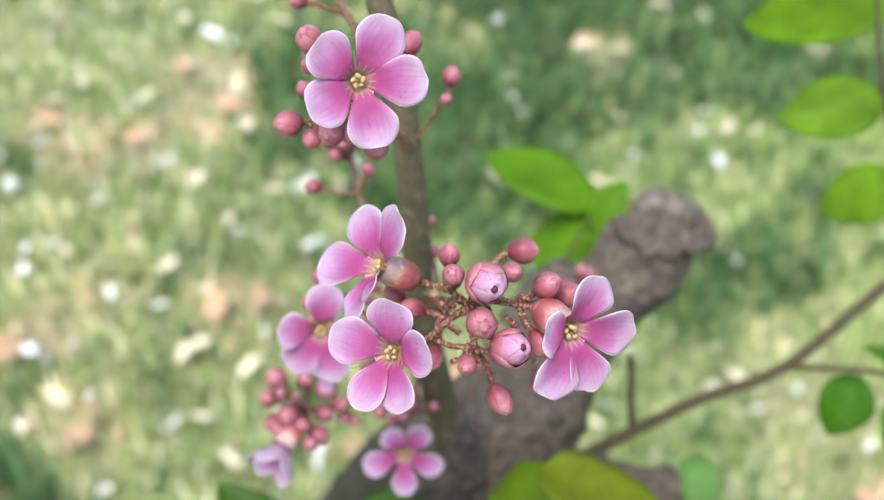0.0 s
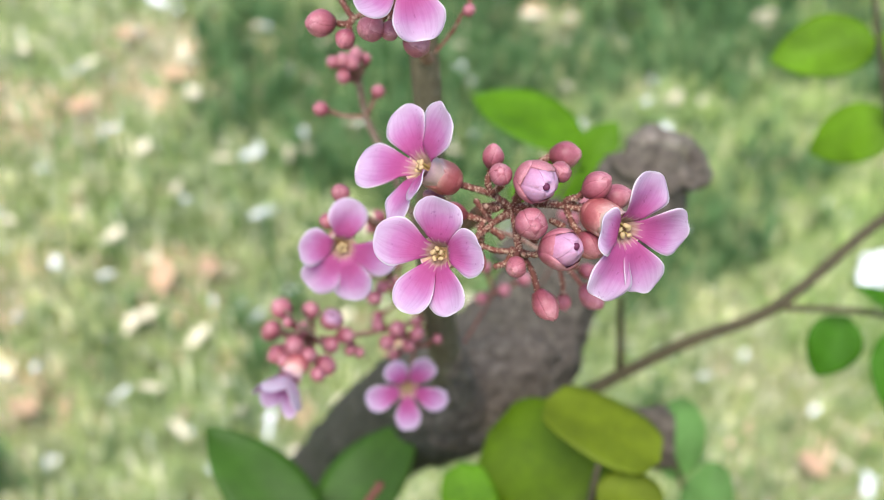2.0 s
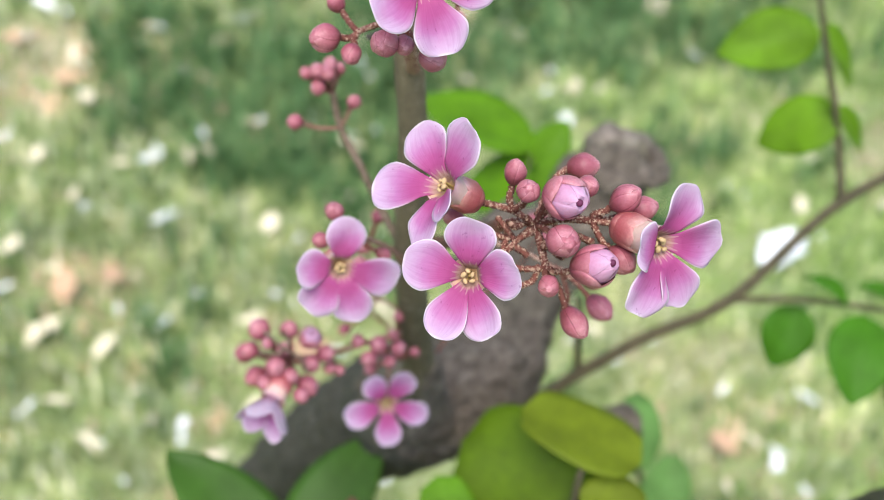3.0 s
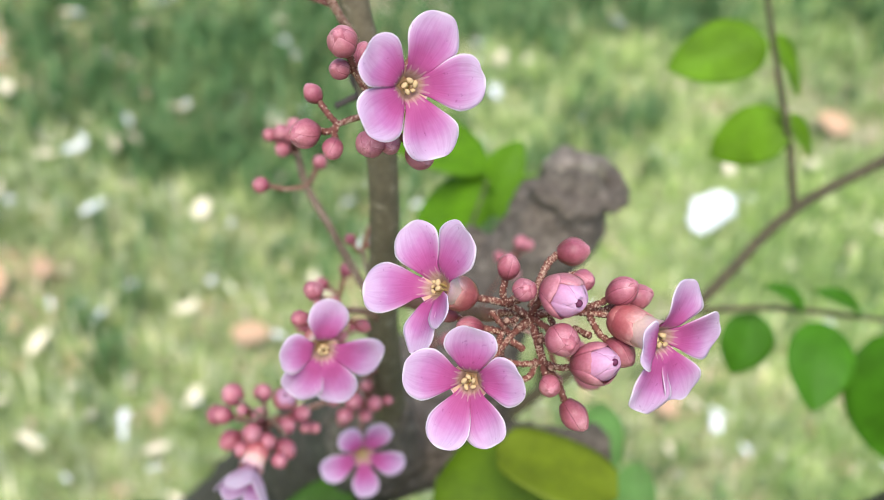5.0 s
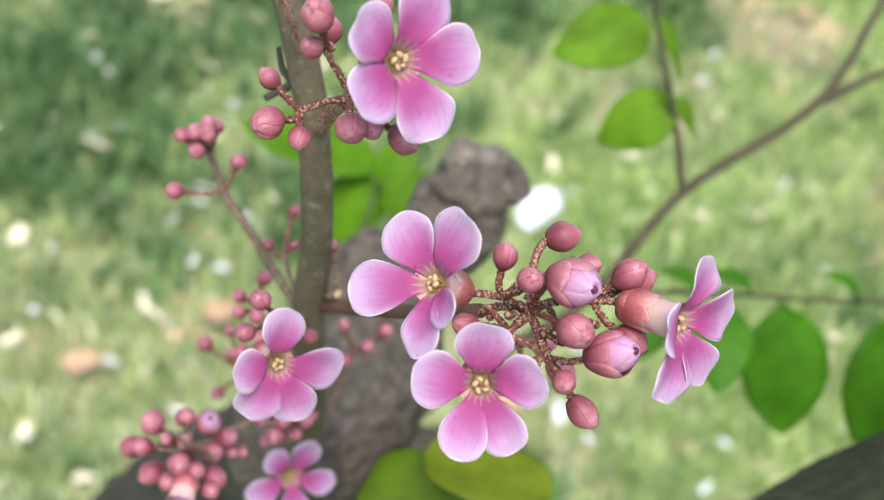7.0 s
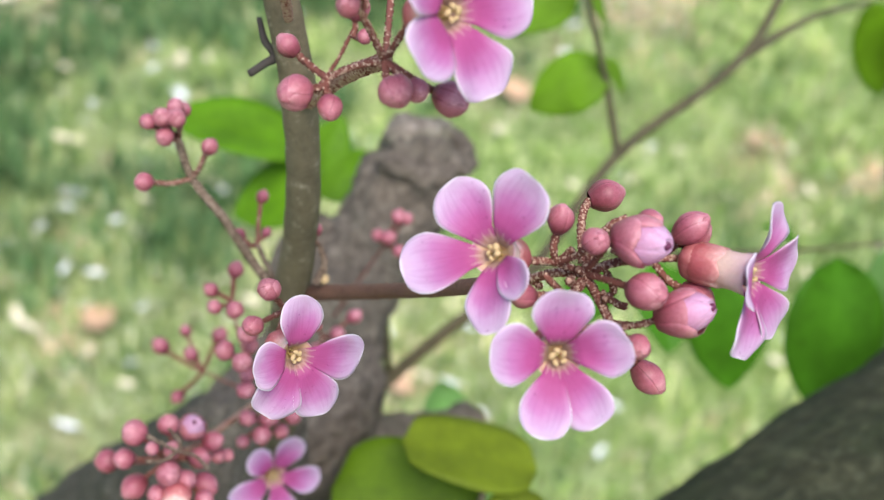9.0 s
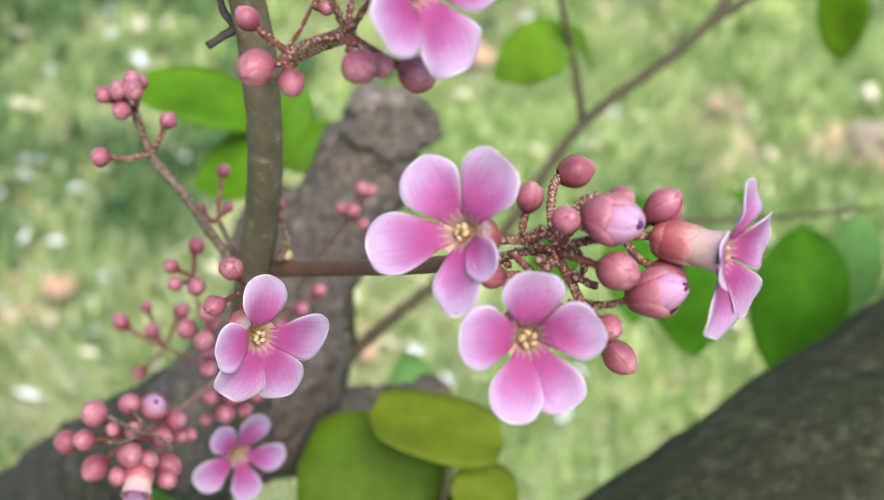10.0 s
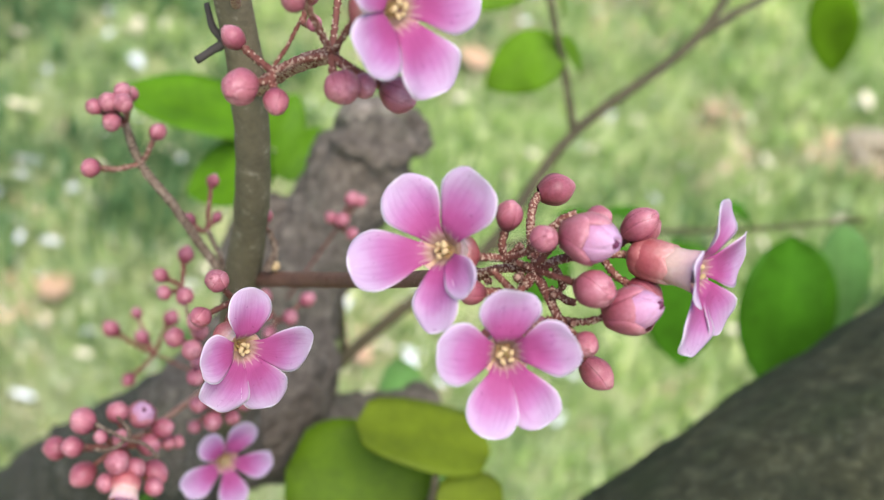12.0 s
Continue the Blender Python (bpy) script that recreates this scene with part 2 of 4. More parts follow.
# paler copy of the grey bark, sunlight on the broken end put into its colour
LITBARK = bark_material("sunlit_bark", (0.078, 0.063, 0.050), (0.205, 0.170, 0.138), (0.36, 0.308, 0.262), 150, 380, 70, 0.5)
STUB = plain_material("dry_stub", (0.05, 0.042, 0.036), 0.9)
GREEN = leaf_material("leaf_green", (0.105, 0.245, 0.006), (1.2, 1.15, 1.2))
DEEP = leaf_material("leaf_deep_green", (0.053, 0.172, 0.009), (1.14, 1.10, 1.14), 0.22, 0.08, 0.5, 0.12)
LIME = leaf_material("leaf_yellow_green", (0.155, 0.205, 0.010), (1.08, 1.05, 1.08), 0.36, 0.06)
MOSS = leaf_material("leaf_moss_green", (0.082, 0.145, 0.002), (1.1, 1.08, 1.1), 0.25, 0.06)
FRESH = leaf_material("leaf_fresh_green", (0.135, 0.275, 0.008), (1.15, 1.1, 1.15), 0.4)
DARK = leaf_material("leaf_dark_green", (0.040, 0.100, 0.010), (1.2, 1.15, 1.2), 0.2, 0.1, 0.5, 0.2)
PALE = leaf_material("leaf_pale_green", (0.13, 0.28, 0.075), (1.2, 1.1, 1.2), 0.3)


# ---- building helpers; plant sizes are in centimetres from the camera's first stand: right, ahead, up ----
def at(p):
    return HOME @ (Vector(p) * 0.01)


def thing(name, base, label, category, group="", kind=""):
    ob = new(name)
    ob.empty_display_size = 0.01
    ob.location = at(base)
    return tagged(ob, label, category, group, kind)


def origin(ob):
    while ob.parent:
        ob = ob.parent
    return ob.location


def mesh_part(name, verts, faces, material, parent, label="", uvs=None, smooth=True):
    """One mesh under a thing or a part; verts in plant centimetres."""
    o = origin(parent)
    me = bpy.data.meshes.new(name)
    me.from_pydata([at(v) - o for v in verts], [], faces)
    if uvs is not None:
        lay = me.uv_layers.new(name="UVMap")
        for lp in me.loops:
            lay.data[lp.index].uv = uvs[lp.vertex_index]
    if smooth:
        me.shade_smooth()
    me.materials.append(material)
    ob = new(name, me)
    ob.parent = parent
    return tagged(ob, label)


def frame_of(d):
    d = Vector(d).normalized()
    s = d.cross(Vector((0, 0, 1)))
    if s.length < 1e-3:
        s = Vector((1, 0, 0))
    s.normalize()
    return d, s, s.cross(d).normalized()


def spline(pts, n):
    """Points and radii along a smooth curve through (x, y, z, r) stations."""
    P = [Vector(p) for p in pts]
    P = [P[0] * 2 - P[1]] + P + [P[-1] * 2 - P[-2]]
    out = []
    for i in range(1, len(P) - 2):
        for k in range(n):
            t = k / n
            a, b, c, d = P[i - 1], P[i], P[i + 1], P[i + 2]
            out.append(0.5 * ((2 * b) + (c - a) * t + (2 * a - 5 * b + 4 * c - d) * t * t + (3 * b - a - 3 * c + d) * t ** 3))
    out.append(P[-2])
    return out


def tube(pts, n=8, seg=10, rough=0.0, freq=6.0, cap=True):
    """Vertices, faces and uvs of a rough tapered tube."""
    st = spline([(*p[:3], p[3]) for p in pts], n)
    verts, faces, uvs = [], [], []
    up = None
    for i, p in enumerate(st):
        q = st[min(i + 1, len(st) - 1)].to_3d() - st[max(i - 1, 0)].to_3d()
        d = q.normalized()
        if up is None:
            _, s, up = frame_of(d)
        s = d.cross(up).normalized()
        up = s.cross(d).normalized()
        c = p.to_3d()
        for k in range(seg):
            a = 2 * math.pi * k / seg
            e = math.cos(a) * s + math.sin(a) * up
            r = p[3]
            if rough:
                r *= 1 + rough * noise.fractal(c * freq + e * r * freq, 0.8, 2.0, 4)
            verts.append(c + e * r)
            uvs.append((k / seg, i / len(st)))
    for i in range(len(st) - 1):
        for k in range(seg):
            a, b = i * seg + k, i * seg + (k + 1) % seg
            faces.append((a, b, b + seg, a + seg))
    if cap:
        for j, i in ((0, 0), (1, len(st) - 1)):
            verts.append(st[i].to_3d())
            uvs.append((0, j))
            m = len(verts) - 1
            for k in range(seg):
                a, b = i * seg + k, i * seg + (k + 1) % seg
                faces.append((m, b, a) if j == 0 else (m, a, b))
    return verts, faces, uvs


def joined(pieces):
    verts, faces, uvs = [], [], []
    for v, f, u in pieces:
        o = len(verts)
        verts += v
        uvs += u
        faces += [tuple(i + o for i in q) for q in f]
    return verts, faces, uvs


def grains(pts, count, size, rng):
    """Small scurfy scales sitting on a stalk."""
    st = spline([(*p[:3], p[3]) for p in pts], 8)
    verts, faces, uvs = [], [], []
    for _ in range(count):
        i = rng.randrange(len(st) - 1)
        p = st[i].lerp(st[i + 1], rng.random())
        d, s, u = frame_of(st[i + 1].to_3d() - st[i].to_3d())
        a = rng.random() * 6.283
        e = math.cos(a) * s + math.sin(a) * u
        f = -math.sin(a) * s + math.cos(a) * u
        c, z = p.to_3d() + e * p[3] * 0.97, size * rng.uniform(0.5, 1.3)
        o = len(verts)
        verts += [c + e * z * 0.9, c + d * z, c + f * z, c - d * z, c - f * z]
        uvs += [(0, 0)] * 5
        faces += [(o, o + 1, o + 2), (o, o + 2, o + 3), (o, o + 3, o + 4), (o, o + 4, o + 1)]
    return verts, faces, uvs


def lathe(base, d, prof, seg=20, lobes=0.0, turn=0.0, edge=0.0):
    """Turned shape about the axis d from base; prof: (along, radius); lobes: depth of five folds; edge: five scallops at the last ring."""
    d, s, u = frame_of(d)
    base = Vector(base)
    verts, faces, uvs = [], [], []
    for i, (h, r) in enumerate(prof):
        for k in range(seg):
            a = 2 * math.pi * k / seg
            five = math.cos(5 * a + turn)
            f = i / (len(prof) - 1)
            rr = r * (1 + lobes * five * f)
            hh = h + edge * five * max(0, f - 0.5) * 2
            verts.append(base + d * hh + (math.cos(a) * s + math.sin(a) * u) * rr)
            uvs.append((k / seg, f))
    for i in range(len(prof) - 1):
        for k in range(seg):
            a, b = i * seg + k, i * seg + (k + 1) % seg
            faces.append((a, b, b + seg, a + seg))
    return verts, faces, uvs


rng = random.Random(4)


def petal_mesh(c, n, e1, e2, ang, length, width, cup, bend, curl):
    """A spoon-shaped petal with thickness, rising from the tube; cup: lift of its sides, bend: how far the tip falls back."""
    a = radians(ang)
    d = math.cos(a) * e1 + math.sin(a) * e2
    s = -math.sin(a) * e1 + math.cos(a) * e2
    NV, NU, r0 = 20, 12, 0.045
    ph = rng.random() * 6
    notch = rng.uniform(0.02, 0.05) if rng.random() < 0.25 else 0.0
    spot = rng.uniform(-0.5, 0.5)
    skew = rng.uniform(-0.03, 0.03)
    verts, uvs, faces = [], [], []
    for layer in (0, 1):
        for i in range(NV + 1):
            v = 1 - (1 - i / NV) ** 1.6
            if v < 0.62:
                x = v / 0.62
                w = 0.21 + 0.24 * x + 0.55 * (x * x * (3 - 2 * x))
            else:
                w = max(0.0, 1 - ((v - 0.62) / 0.38) ** 2.2) ** 0.455
            for j in range(NU + 1):
                u = 2 * j / NU - 1
                r = r0 + (length - r0) * v
                q = u * w
                r += length * v * (0.018 * math.sin(3 * q + ph) + 0.007 * math.sin(6 * q + 2 * ph))
                r -= length * notch * math.exp(-((q - spot) / 0.22) ** 2) * max(0.0, v - 0.75) / 0.25
                h = -0.20 * max(0.0, 1 - v / 0.24) ** 1.6 + 0.05 * math.sin(min(1, v * 1.8) * math.pi / 2) - bend * v ** 2.2
                h += cup * q * q * math.sin(v * math.pi * 0.9) - curl * max(0, abs(u) - 0.78) * 2.2 * v * w
                h += 0.008 * math.sin(8 * v + 4 * q + ph) + 0.010 * abs(u) ** 3 * v * w * math.sin(13 * v + 3 * ph + (2 if u > 0 else 0)) + 0.032 * q * math.sin(min(1.0, v * 1.5) * math.pi / 2)
                p = c + d * r + s * (u * w * width * 0.5 + skew * v * v * length) + n * (h - layer * 0.012)
                verts.append(p)
                uvs.append((j / NU, v))
    m = (NV + 1) * (NU + 1)
    for i in range(NV):
        for j in range(NU):
            q = i * (NU + 1) + j
            faces.append((q, q + 1, q + NU + 2, q + NU + 1))
            faces.append((m + q, m + q + NU + 1, m + q + NU + 2, m + q + 1))
    for i in range(NV):
        for q, w in ((i * (NU + 1), 1), (i * (NU + 1) + NU, 0)):
            f = (q, q + NU + 1, m + q + NU + 1, m + q)
            faces.append(f if w else f[::-1])
    for j in range(NU):
        q = NV * (NU + 1) + j
        faces.append((q, q + 1, m + q + 1, m + q))
    return verts, faces, uvs


def ball(c, r, seg=8, rings=5, stretch=None):
    d = Vector(stretch) if stretch else Vector((0, 0, 1))
    k = d.length if stretch else 1.0
    prof = [(-r * k * math.cos(math.pi * i / rings), max(r * math.sin(math.pi * i / rings), r * 0.02)) for i in range(rings + 1)]
    return lathe(c, d, prof, seg)


def flower(parent, c, n, petals, size=1.0, width=0.47, cup=0.05, bend=0.10, tube_len=0.55, label=""):
    """Five-petalled starfruit flower: c is the throat, n the way it faces; petals: (angle, length)."""
    c, n = Vector(c), Vector(n).normalized()
    e1 = (Vector((1, 0, 0)) - n * n.x).normalized()
    e2 = -n.cross(e1).normalized()
    if e2.z < 0:
        e2 = -e2
    back = -n
    prof = [(0.010, 0.205 * size), (0.032, 0.195 * size), (0.08, 0.188 * size), (0.16, 0.172 * size), (0.30, 0.168 * size), (tube_len * 0.75, 0.150 * size)]
    v, f, u = lathe(c, back, prof, 20)
    tb = mesh_part("flower", v, f, TUBE, parent, label, u)
    for a, ln, *own in petals:
        gap = min(min((a - o[0]) % 360, (o[0] - a) % 360) for o in petals if o[0] != a)
        wide = min(width * (0.85 + 0.25 * ln), max(0.36, 1.55 * ln * math.tan(radians(gap / 2))))
        v, f, u = petal_mesh(c, n, e1, e2, a, ln * size, wide * size, cup + rng.uniform(-0.02, 0.03), own[0] if own else bend + rng.uniform(-0.025, 0.025), 0.05)
        pet = mesh_part("petal", v, f, PETAL, tb, "pink petal, magenta at its base, with a white rim", u)
        pet.data.materials.append(PETAL_BACK)
        for k in range(240):
            pet.data.polygons[2 * k + 1].material_index = 1
    q = c + back * tube_len
    prof = [(0.0, 0.035), (0.015, 0.10 * size), (0.06, 0.160 * size), (0.14, 0.186 * size), (0.20, 0.185 * size)]
    v, f, u = lathe(q, n, prof, 24, 0.04, rng.random() * 6)
    cal = mesh_part("calyx", v, f, CALYX, tb, "brick-red calyx fading to peach", u)
    dd, sd, ud = frame_of(n)
    a0 = rng.random() * 6
    for k in range(5):
        v, f, u = wrap(q, n, sd, ud, 0.73 * tube_len, 0.190 * size, a0 + k * 2.513, 0.02, rng.uniform(0.86, 1.0), 0.92, 0.010 + 0.009 * k, cup_form, -0.04)
        mesh_part("sepal", v, f, CALYX, cal, "", u)
    v, f, u = lathe(c, back, [(0.025, 0.202 * size), (0.05, 0.165 * size), (0.09, 0.128 * size), (0.14, 0.095 * size), (0.18, 0.01)], 20)
    mesh_part("throat", v, [x[::-1] for x in f], THROAT, tb, "tan throat, magenta towards its mouth", u)
    pieces = []
    for k in range(5):
        a = radians(72 * k + 20)
        foot = c - n * 0.20 + (math.cos(a) * e1 + math.sin(a) * e2) * 0.03 * size
        head = c - n * rng.uniform(0.015, 0.06) + (math.cos(a) * e1 + math.sin(a) * e2) * rng.uniform(0.046, 0.064) * size
        pieces.append(tube([(*foot, 0.010), (*((foot + head) / 2), 0.010), (*head, 0.008)], 3, 6))
        v, f, u = ball(head + n * 0.012, rng.uniform(0.020, 0.032) * size, 8, 5, (math.cos(a + 1) * e1 + math.sin(a + 1) * e2 + n * rng.uniform(-0.5, 0.5)) * 1.35)
        mesh_part("anther", v, f, ANTHER, tb, "cream anther", u)
    pieces.append(ball(c - n * 0.10, 0.020 * size, 8, 5))
    v, f, u = joined(pieces)
    mesh_part("stamens", v, f, STIGMA, tb, "yellow-green stamens", u)
    return q


def cup_form(x):
    return 0.30 + 0.70 * math.sin(min(1.0, x / 0.38) * math.pi / 2) - 0.10 * max(0.0, x - 0.5)


def wrap(base, d, s, uu, ln, r, a0, lo, hi, half, off, prof_at, lift):
    """A sepal or folded petal lying on a bud between two heights, with a raised lip along its edge."""
    NV, NU = 8, 8
    vs, us = [], []
    for i in range(NV + 1):
        t = i / NV
        pr = lo + (hi - lo) * t
        span = half * math.sqrt(max(0.0, 1 - t ** 4.5)) + 0.04
        for j in range(NU + 1):
            e = 2 * j / NU - 1
            edge = 1 if abs(e) > 0.95 or i == NV else 0
            rr = prof_at(pr) * r * (1 + off + lift * t * t - 0.07 * edge)
            a = a0 + span * e
            vs.append(base + d * ln * pr + (math.cos(a) * s + math.sin(a) * uu) * rr)
            us.append((j / NU, t))
    fs = [(i * (NU + 1) + j, i * (NU + 1) + j + 1, (i + 1) * (NU + 1) + j + 1, (i + 1) * (NU + 1) + j) for i in range(NV) for j in range(NU)]
    return vs, fs, us


def oval(x):
    return max(0.0, math.sin(math.pi * (0.10 + 0.86 * x ** 1.08))) ** 0.62 * (1 - 0.30 * x ** 5)


def bud(parent, c, d, ln, r, label=""):
    """Closed ovoid bud centred on c, its tip along d, wrapped in overlapping sepals."""
    d = Vector(d).normalized()
    prof = [(ln * x, r * oval(x)) for x in (0, 0.06, 0.16, 0.3, 0.45, 0.6, 0.74, 0.86, 0.94, 0.985)] + [(0.95 * ln, 0.02 * r)]
    base = Vector(c) - d * ln * 0.5
    v, f, u = lathe(base, d, prof, 16, 0.03, rng.random() * 6)
    ob = mesh_part("bud", v, f, BUD, parent, label, u)
    dd, s, uu = frame_of(d)
    a0 = rng.random() * 6
    for k in range(5):
        v, f, u = wrap(base, d, s, uu, ln, r, a0 + k * 2.513, 0.01, rng.uniform(0.93, 0.985), 0.93, 0.02 + 0.030 * k, oval, 0.025)
        mesh_part("sepal", v, f, BUD, ob, "", u)
    return base


def opening_bud(parent, c, d, ln, r):
    """A bud about to open: red sepals, pale lilac folded petals with a small dark mouth at the tip."""
    d = Vector(d).normalized()
    base = Vector(c) - d * ln * 0.5
    prof = [(ln * x, 0.86 * r * oval(x)) for x in (0, 0.06, 0.16, 0.3, 0.45, 0.6, 0.74, 0.86, 0.93)] + [(0.86 * ln, 0.1 * r)]
    v, f, u = lathe(base, d, prof, 20, 0.03, rng.random() * 6)
    ob = mesh_part("opening_bud", v, f, CAP, parent, "opening bud with lilac petals in red sepals", u)
    dd, s, uu = frame_of(d)
    a0 = rng.random() * 6
    for k in range(5):
        v, f, u = wrap(base, d, s, uu, ln, r, a0 + k * 2.513, 0.12, 0.955, 0.80, -0.12 + 0.028 * k, oval, 0.05)
        mesh_part("folded_petal", v, f, CAP, ob, "pale lilac folded petal", u)
    a0 = rng.random() * 6
    for k in range(5):
        v, f, u = wrap(base, d, s, uu, ln, r, a0 + k * 2.513, 0.01, rng.uniform(0.58, 0.80), 0.92, 0.03 + 0.026 * k, oval, 0.03)
        mesh_part("sepal", v, f, BUD, ob, "dull red sepal", u)
    v, f, u = ball(base + d * 0.925 * ln + s * 0.16 * r, 0.19 * r, 10, 6, d * 1.0 + uu * 0.5)
    mesh_part("mouth", v, f, HOLE, ob, "dark mouth", u)
    return base


def stalk(parent, pts, r0, r1, scurf=120, name="stalk", material=None, rough=0.22):
    n = len(pts) - 1
    slim = 0.9 if name == "peduncle" else 0.58
    st = [(*p, slim * (r0 + (r1 - r0) * i / n)) for i, p in enumerate(pts)]
    t = tube(st, 8, 10, rough, 14.0)
    g = grains(st, int(scurf * 3.6), 0.0155, rng) if scurf else None
    v, f, u = joined([t, g]) if g else t
    return mesh_part(name, v, f, material or STALK, parent, "", u)


def mid(a, b, k=0.5, sag=(0, 0, 0)):
    return tuple(x + (y - x) * k + s for x, y, s in zip(a, b, sag))


def set_buds(cluster, node, rows, scurf=40):
    """Buds on short stalks from a node; rows: x, y, z, length, radius."""
    for x, y, z, ln, r in rows:
        d = Vector((x, y, z)) - Vector(node)
        d = d.normalized() + Vector((rng.uniform(-0.15, 0.15), -0.25, 0.05))
        b = bud(cluster, (x, y, z), d, ln * 1.10, r * 0.98)
        stalk(cluster, [node, mid(node, b, 0.5, (rng.uniform(-0.05, 0.05), 0, rng.uniform(-0.05, 0.02))), tuple(b)], 0.046, 0.054, scurf, "pedicel")


def leaf(parent, base, tip, width, face, material, bend=0.1, fold=0.12, label="", name="leaf", belly=0.42, full=0.62):
    """A leaflet from base to tip; face: the way its upper side looks; bend and fold as shares of length and width."""
    b, t = Vector(base), Vector(tip)
    ax = t - b
    ln = ax.length
    d = ax / ln
    nrm = Vector(face)
    nrm = (nrm - d * nrm.dot(d)).normalized()
    s = d.cross(nrm)
    NV, NU = 16, 8
    verts, uvs, faces = [], [], []
    ph = rng.random() * 6
    for layer in (0, 1):
        for i in range(NV + 1):
            v = i / NV
            w = (v ** full * (1 - v) ** (full * (1 - belly) / belly)) / (belly ** full * (1 - belly) ** (full * (1 - belly) / belly))
            w = max(w, 0.015)
            for j in range(NU + 1):
                u = 2 * j / NU - 1
                p = b + d * ln * v + s * u * w * width * 0.5
                h = math.sin(v * math.pi) * bend * ln + fold * width * abs(u) * w - 0.02 * width + 0.02 * width * math.sin(7 * v + ph + 2 * u)
                p = p + nrm * (h - layer * 0.03)
                verts.append(p)
                uvs.append((j / NU, v))
    m = (NV + 1) * (NU + 1)
    for i in range(NV):
        for j in range(NU):
            q = i * (NU + 1) + j
            faces.append((q, q + 1, q + NU + 2, q + NU + 1))
            faces.append((m + q, m + q + NU + 1, m + q + NU + 2, m + q + 1))
        for q, w in ((i * (NU + 1), 1), (i * (NU + 1) + NU, 0)):
            f = (q, q + NU + 1, m + q + NU + 1, m + q)
            faces.append(f if w else f[::-1])
    return mesh_part(name, verts, faces, material, parent, label, uvs)


# ---- ground ----
def ground():
    me = bpy.data.meshes.new("ground")
    n = 60
    far = 400.0
    xs = np.sign(np.linspace(-1, 1, n + 1)) * (np.abs(np.linspace(-1, 1, n + 1)) ** 4) * far
    verts = [(x, y + 2.0, 0.02 * noise.noise((x * 0.8, y * 0.8, 0)) if abs(x) + abs(y) < 12 else 0.0) for y in xs for x in xs]
    faces = [(j * (n + 1) + i, j * (n + 1) + i + 1, (j + 1) * (n + 1) + i + 1, (j + 1) * (n + 1) + i) for j in range(n) for i in range(n)]
    me.from_pydata(verts, [], faces)
    me.shade_smooth()
    m, nn, l, b = mat("lawn_soil", 0.95, 0.1)
    r = ramp(nn, [(0.30, (0.16, 0.25, 0.08)), (0.50, (0.29, 0.36, 0.15)), (0.68, (0.48, 0.43, 0.28))])
    l.new(noise_tex(nn, l, 2.2, 6, 0.65).outputs[0], r.inputs[0])
    f = ramp(nn, [(0.3, (0.6, 0.6, 0.6)), (0.7, (1.2, 1.2, 1.15))])
    l.new(noise_tex(nn, l, 45, 6).outputs[0], f.inputs[0])
    c = mixed(nn, l, "MULTIPLY", 0.8, r.outputs[0], f.outputs[0])
    l.new(c, b.inputs["Base Color"])
    bump(nn, l, b, noise_tex(nn, l, 60, 6).outputs[0], 0.8, 0.02)
    me.materials.append(m)
    tagged(new("ground", me), "green lawn with dry patches and litter", "ground", kind="structure")


def blades(name, x, y, lo, hi, wide, material, label, category, seed):
    """Short grass in one mesh."""
    rg = np.random.default_rng(seed)
    k = len(x)
    h = rg.uniform(lo, hi, k)
    a = rg.uniform(0, 6.283, k)
    lean = rg.uniform(0.2, 0.9, k) * h
    dx, dy = np.cos(a), np.sin(a)
    px, py = -dy * wide * 0.5, dx * wide * 0.5
    z0 = np.full(k, -0.015)
    V = np.empty((k, 5, 3))
    V[:, 0] = np.stack([x - px, y - py, z0], 1)
    V[:, 1] = np.stack([x + px, y + py, z0], 1)
    V[:, 2] = np.stack([x + dx * lean * 0.35 - px * 0.8, y + dy * lean * 0.35 - py * 0.8, h * 0.65], 1)
    V[:, 3] = np.stack([x + dx * lean * 0.35 + px * 0.8, y + dy * lean * 0.35 + py * 0.8, h * 0.65], 1)
    V[:, 4] = np.stack([x + dx * lean, y + dy * lean, h], 1)
    base = np.arange(k)[:, None] * 5
    tri = np.concatenate([base + np.array([0, 1, 3]), base + np.array([0, 3, 2]), base + np.array([2, 3, 4])], 1).reshape(-1, 3)
    me = bpy.data.meshes.new(name)
    me.vertices.add(k * 5)
    me.vertices.foreach_set("co", V.ravel())
    me.loops.add(tri.size)
    me.loops.foreach_set("vertex_index", tri.ravel())
    me.polygons.add(len(tri))
    me.polygons.foreach_set("loop_start", np.arange(0, tri.size, 3))
    me.update(calc_edges=True)
    me.materials.append(material)
    tagged(new(name, me), label, category, kind="stuff")


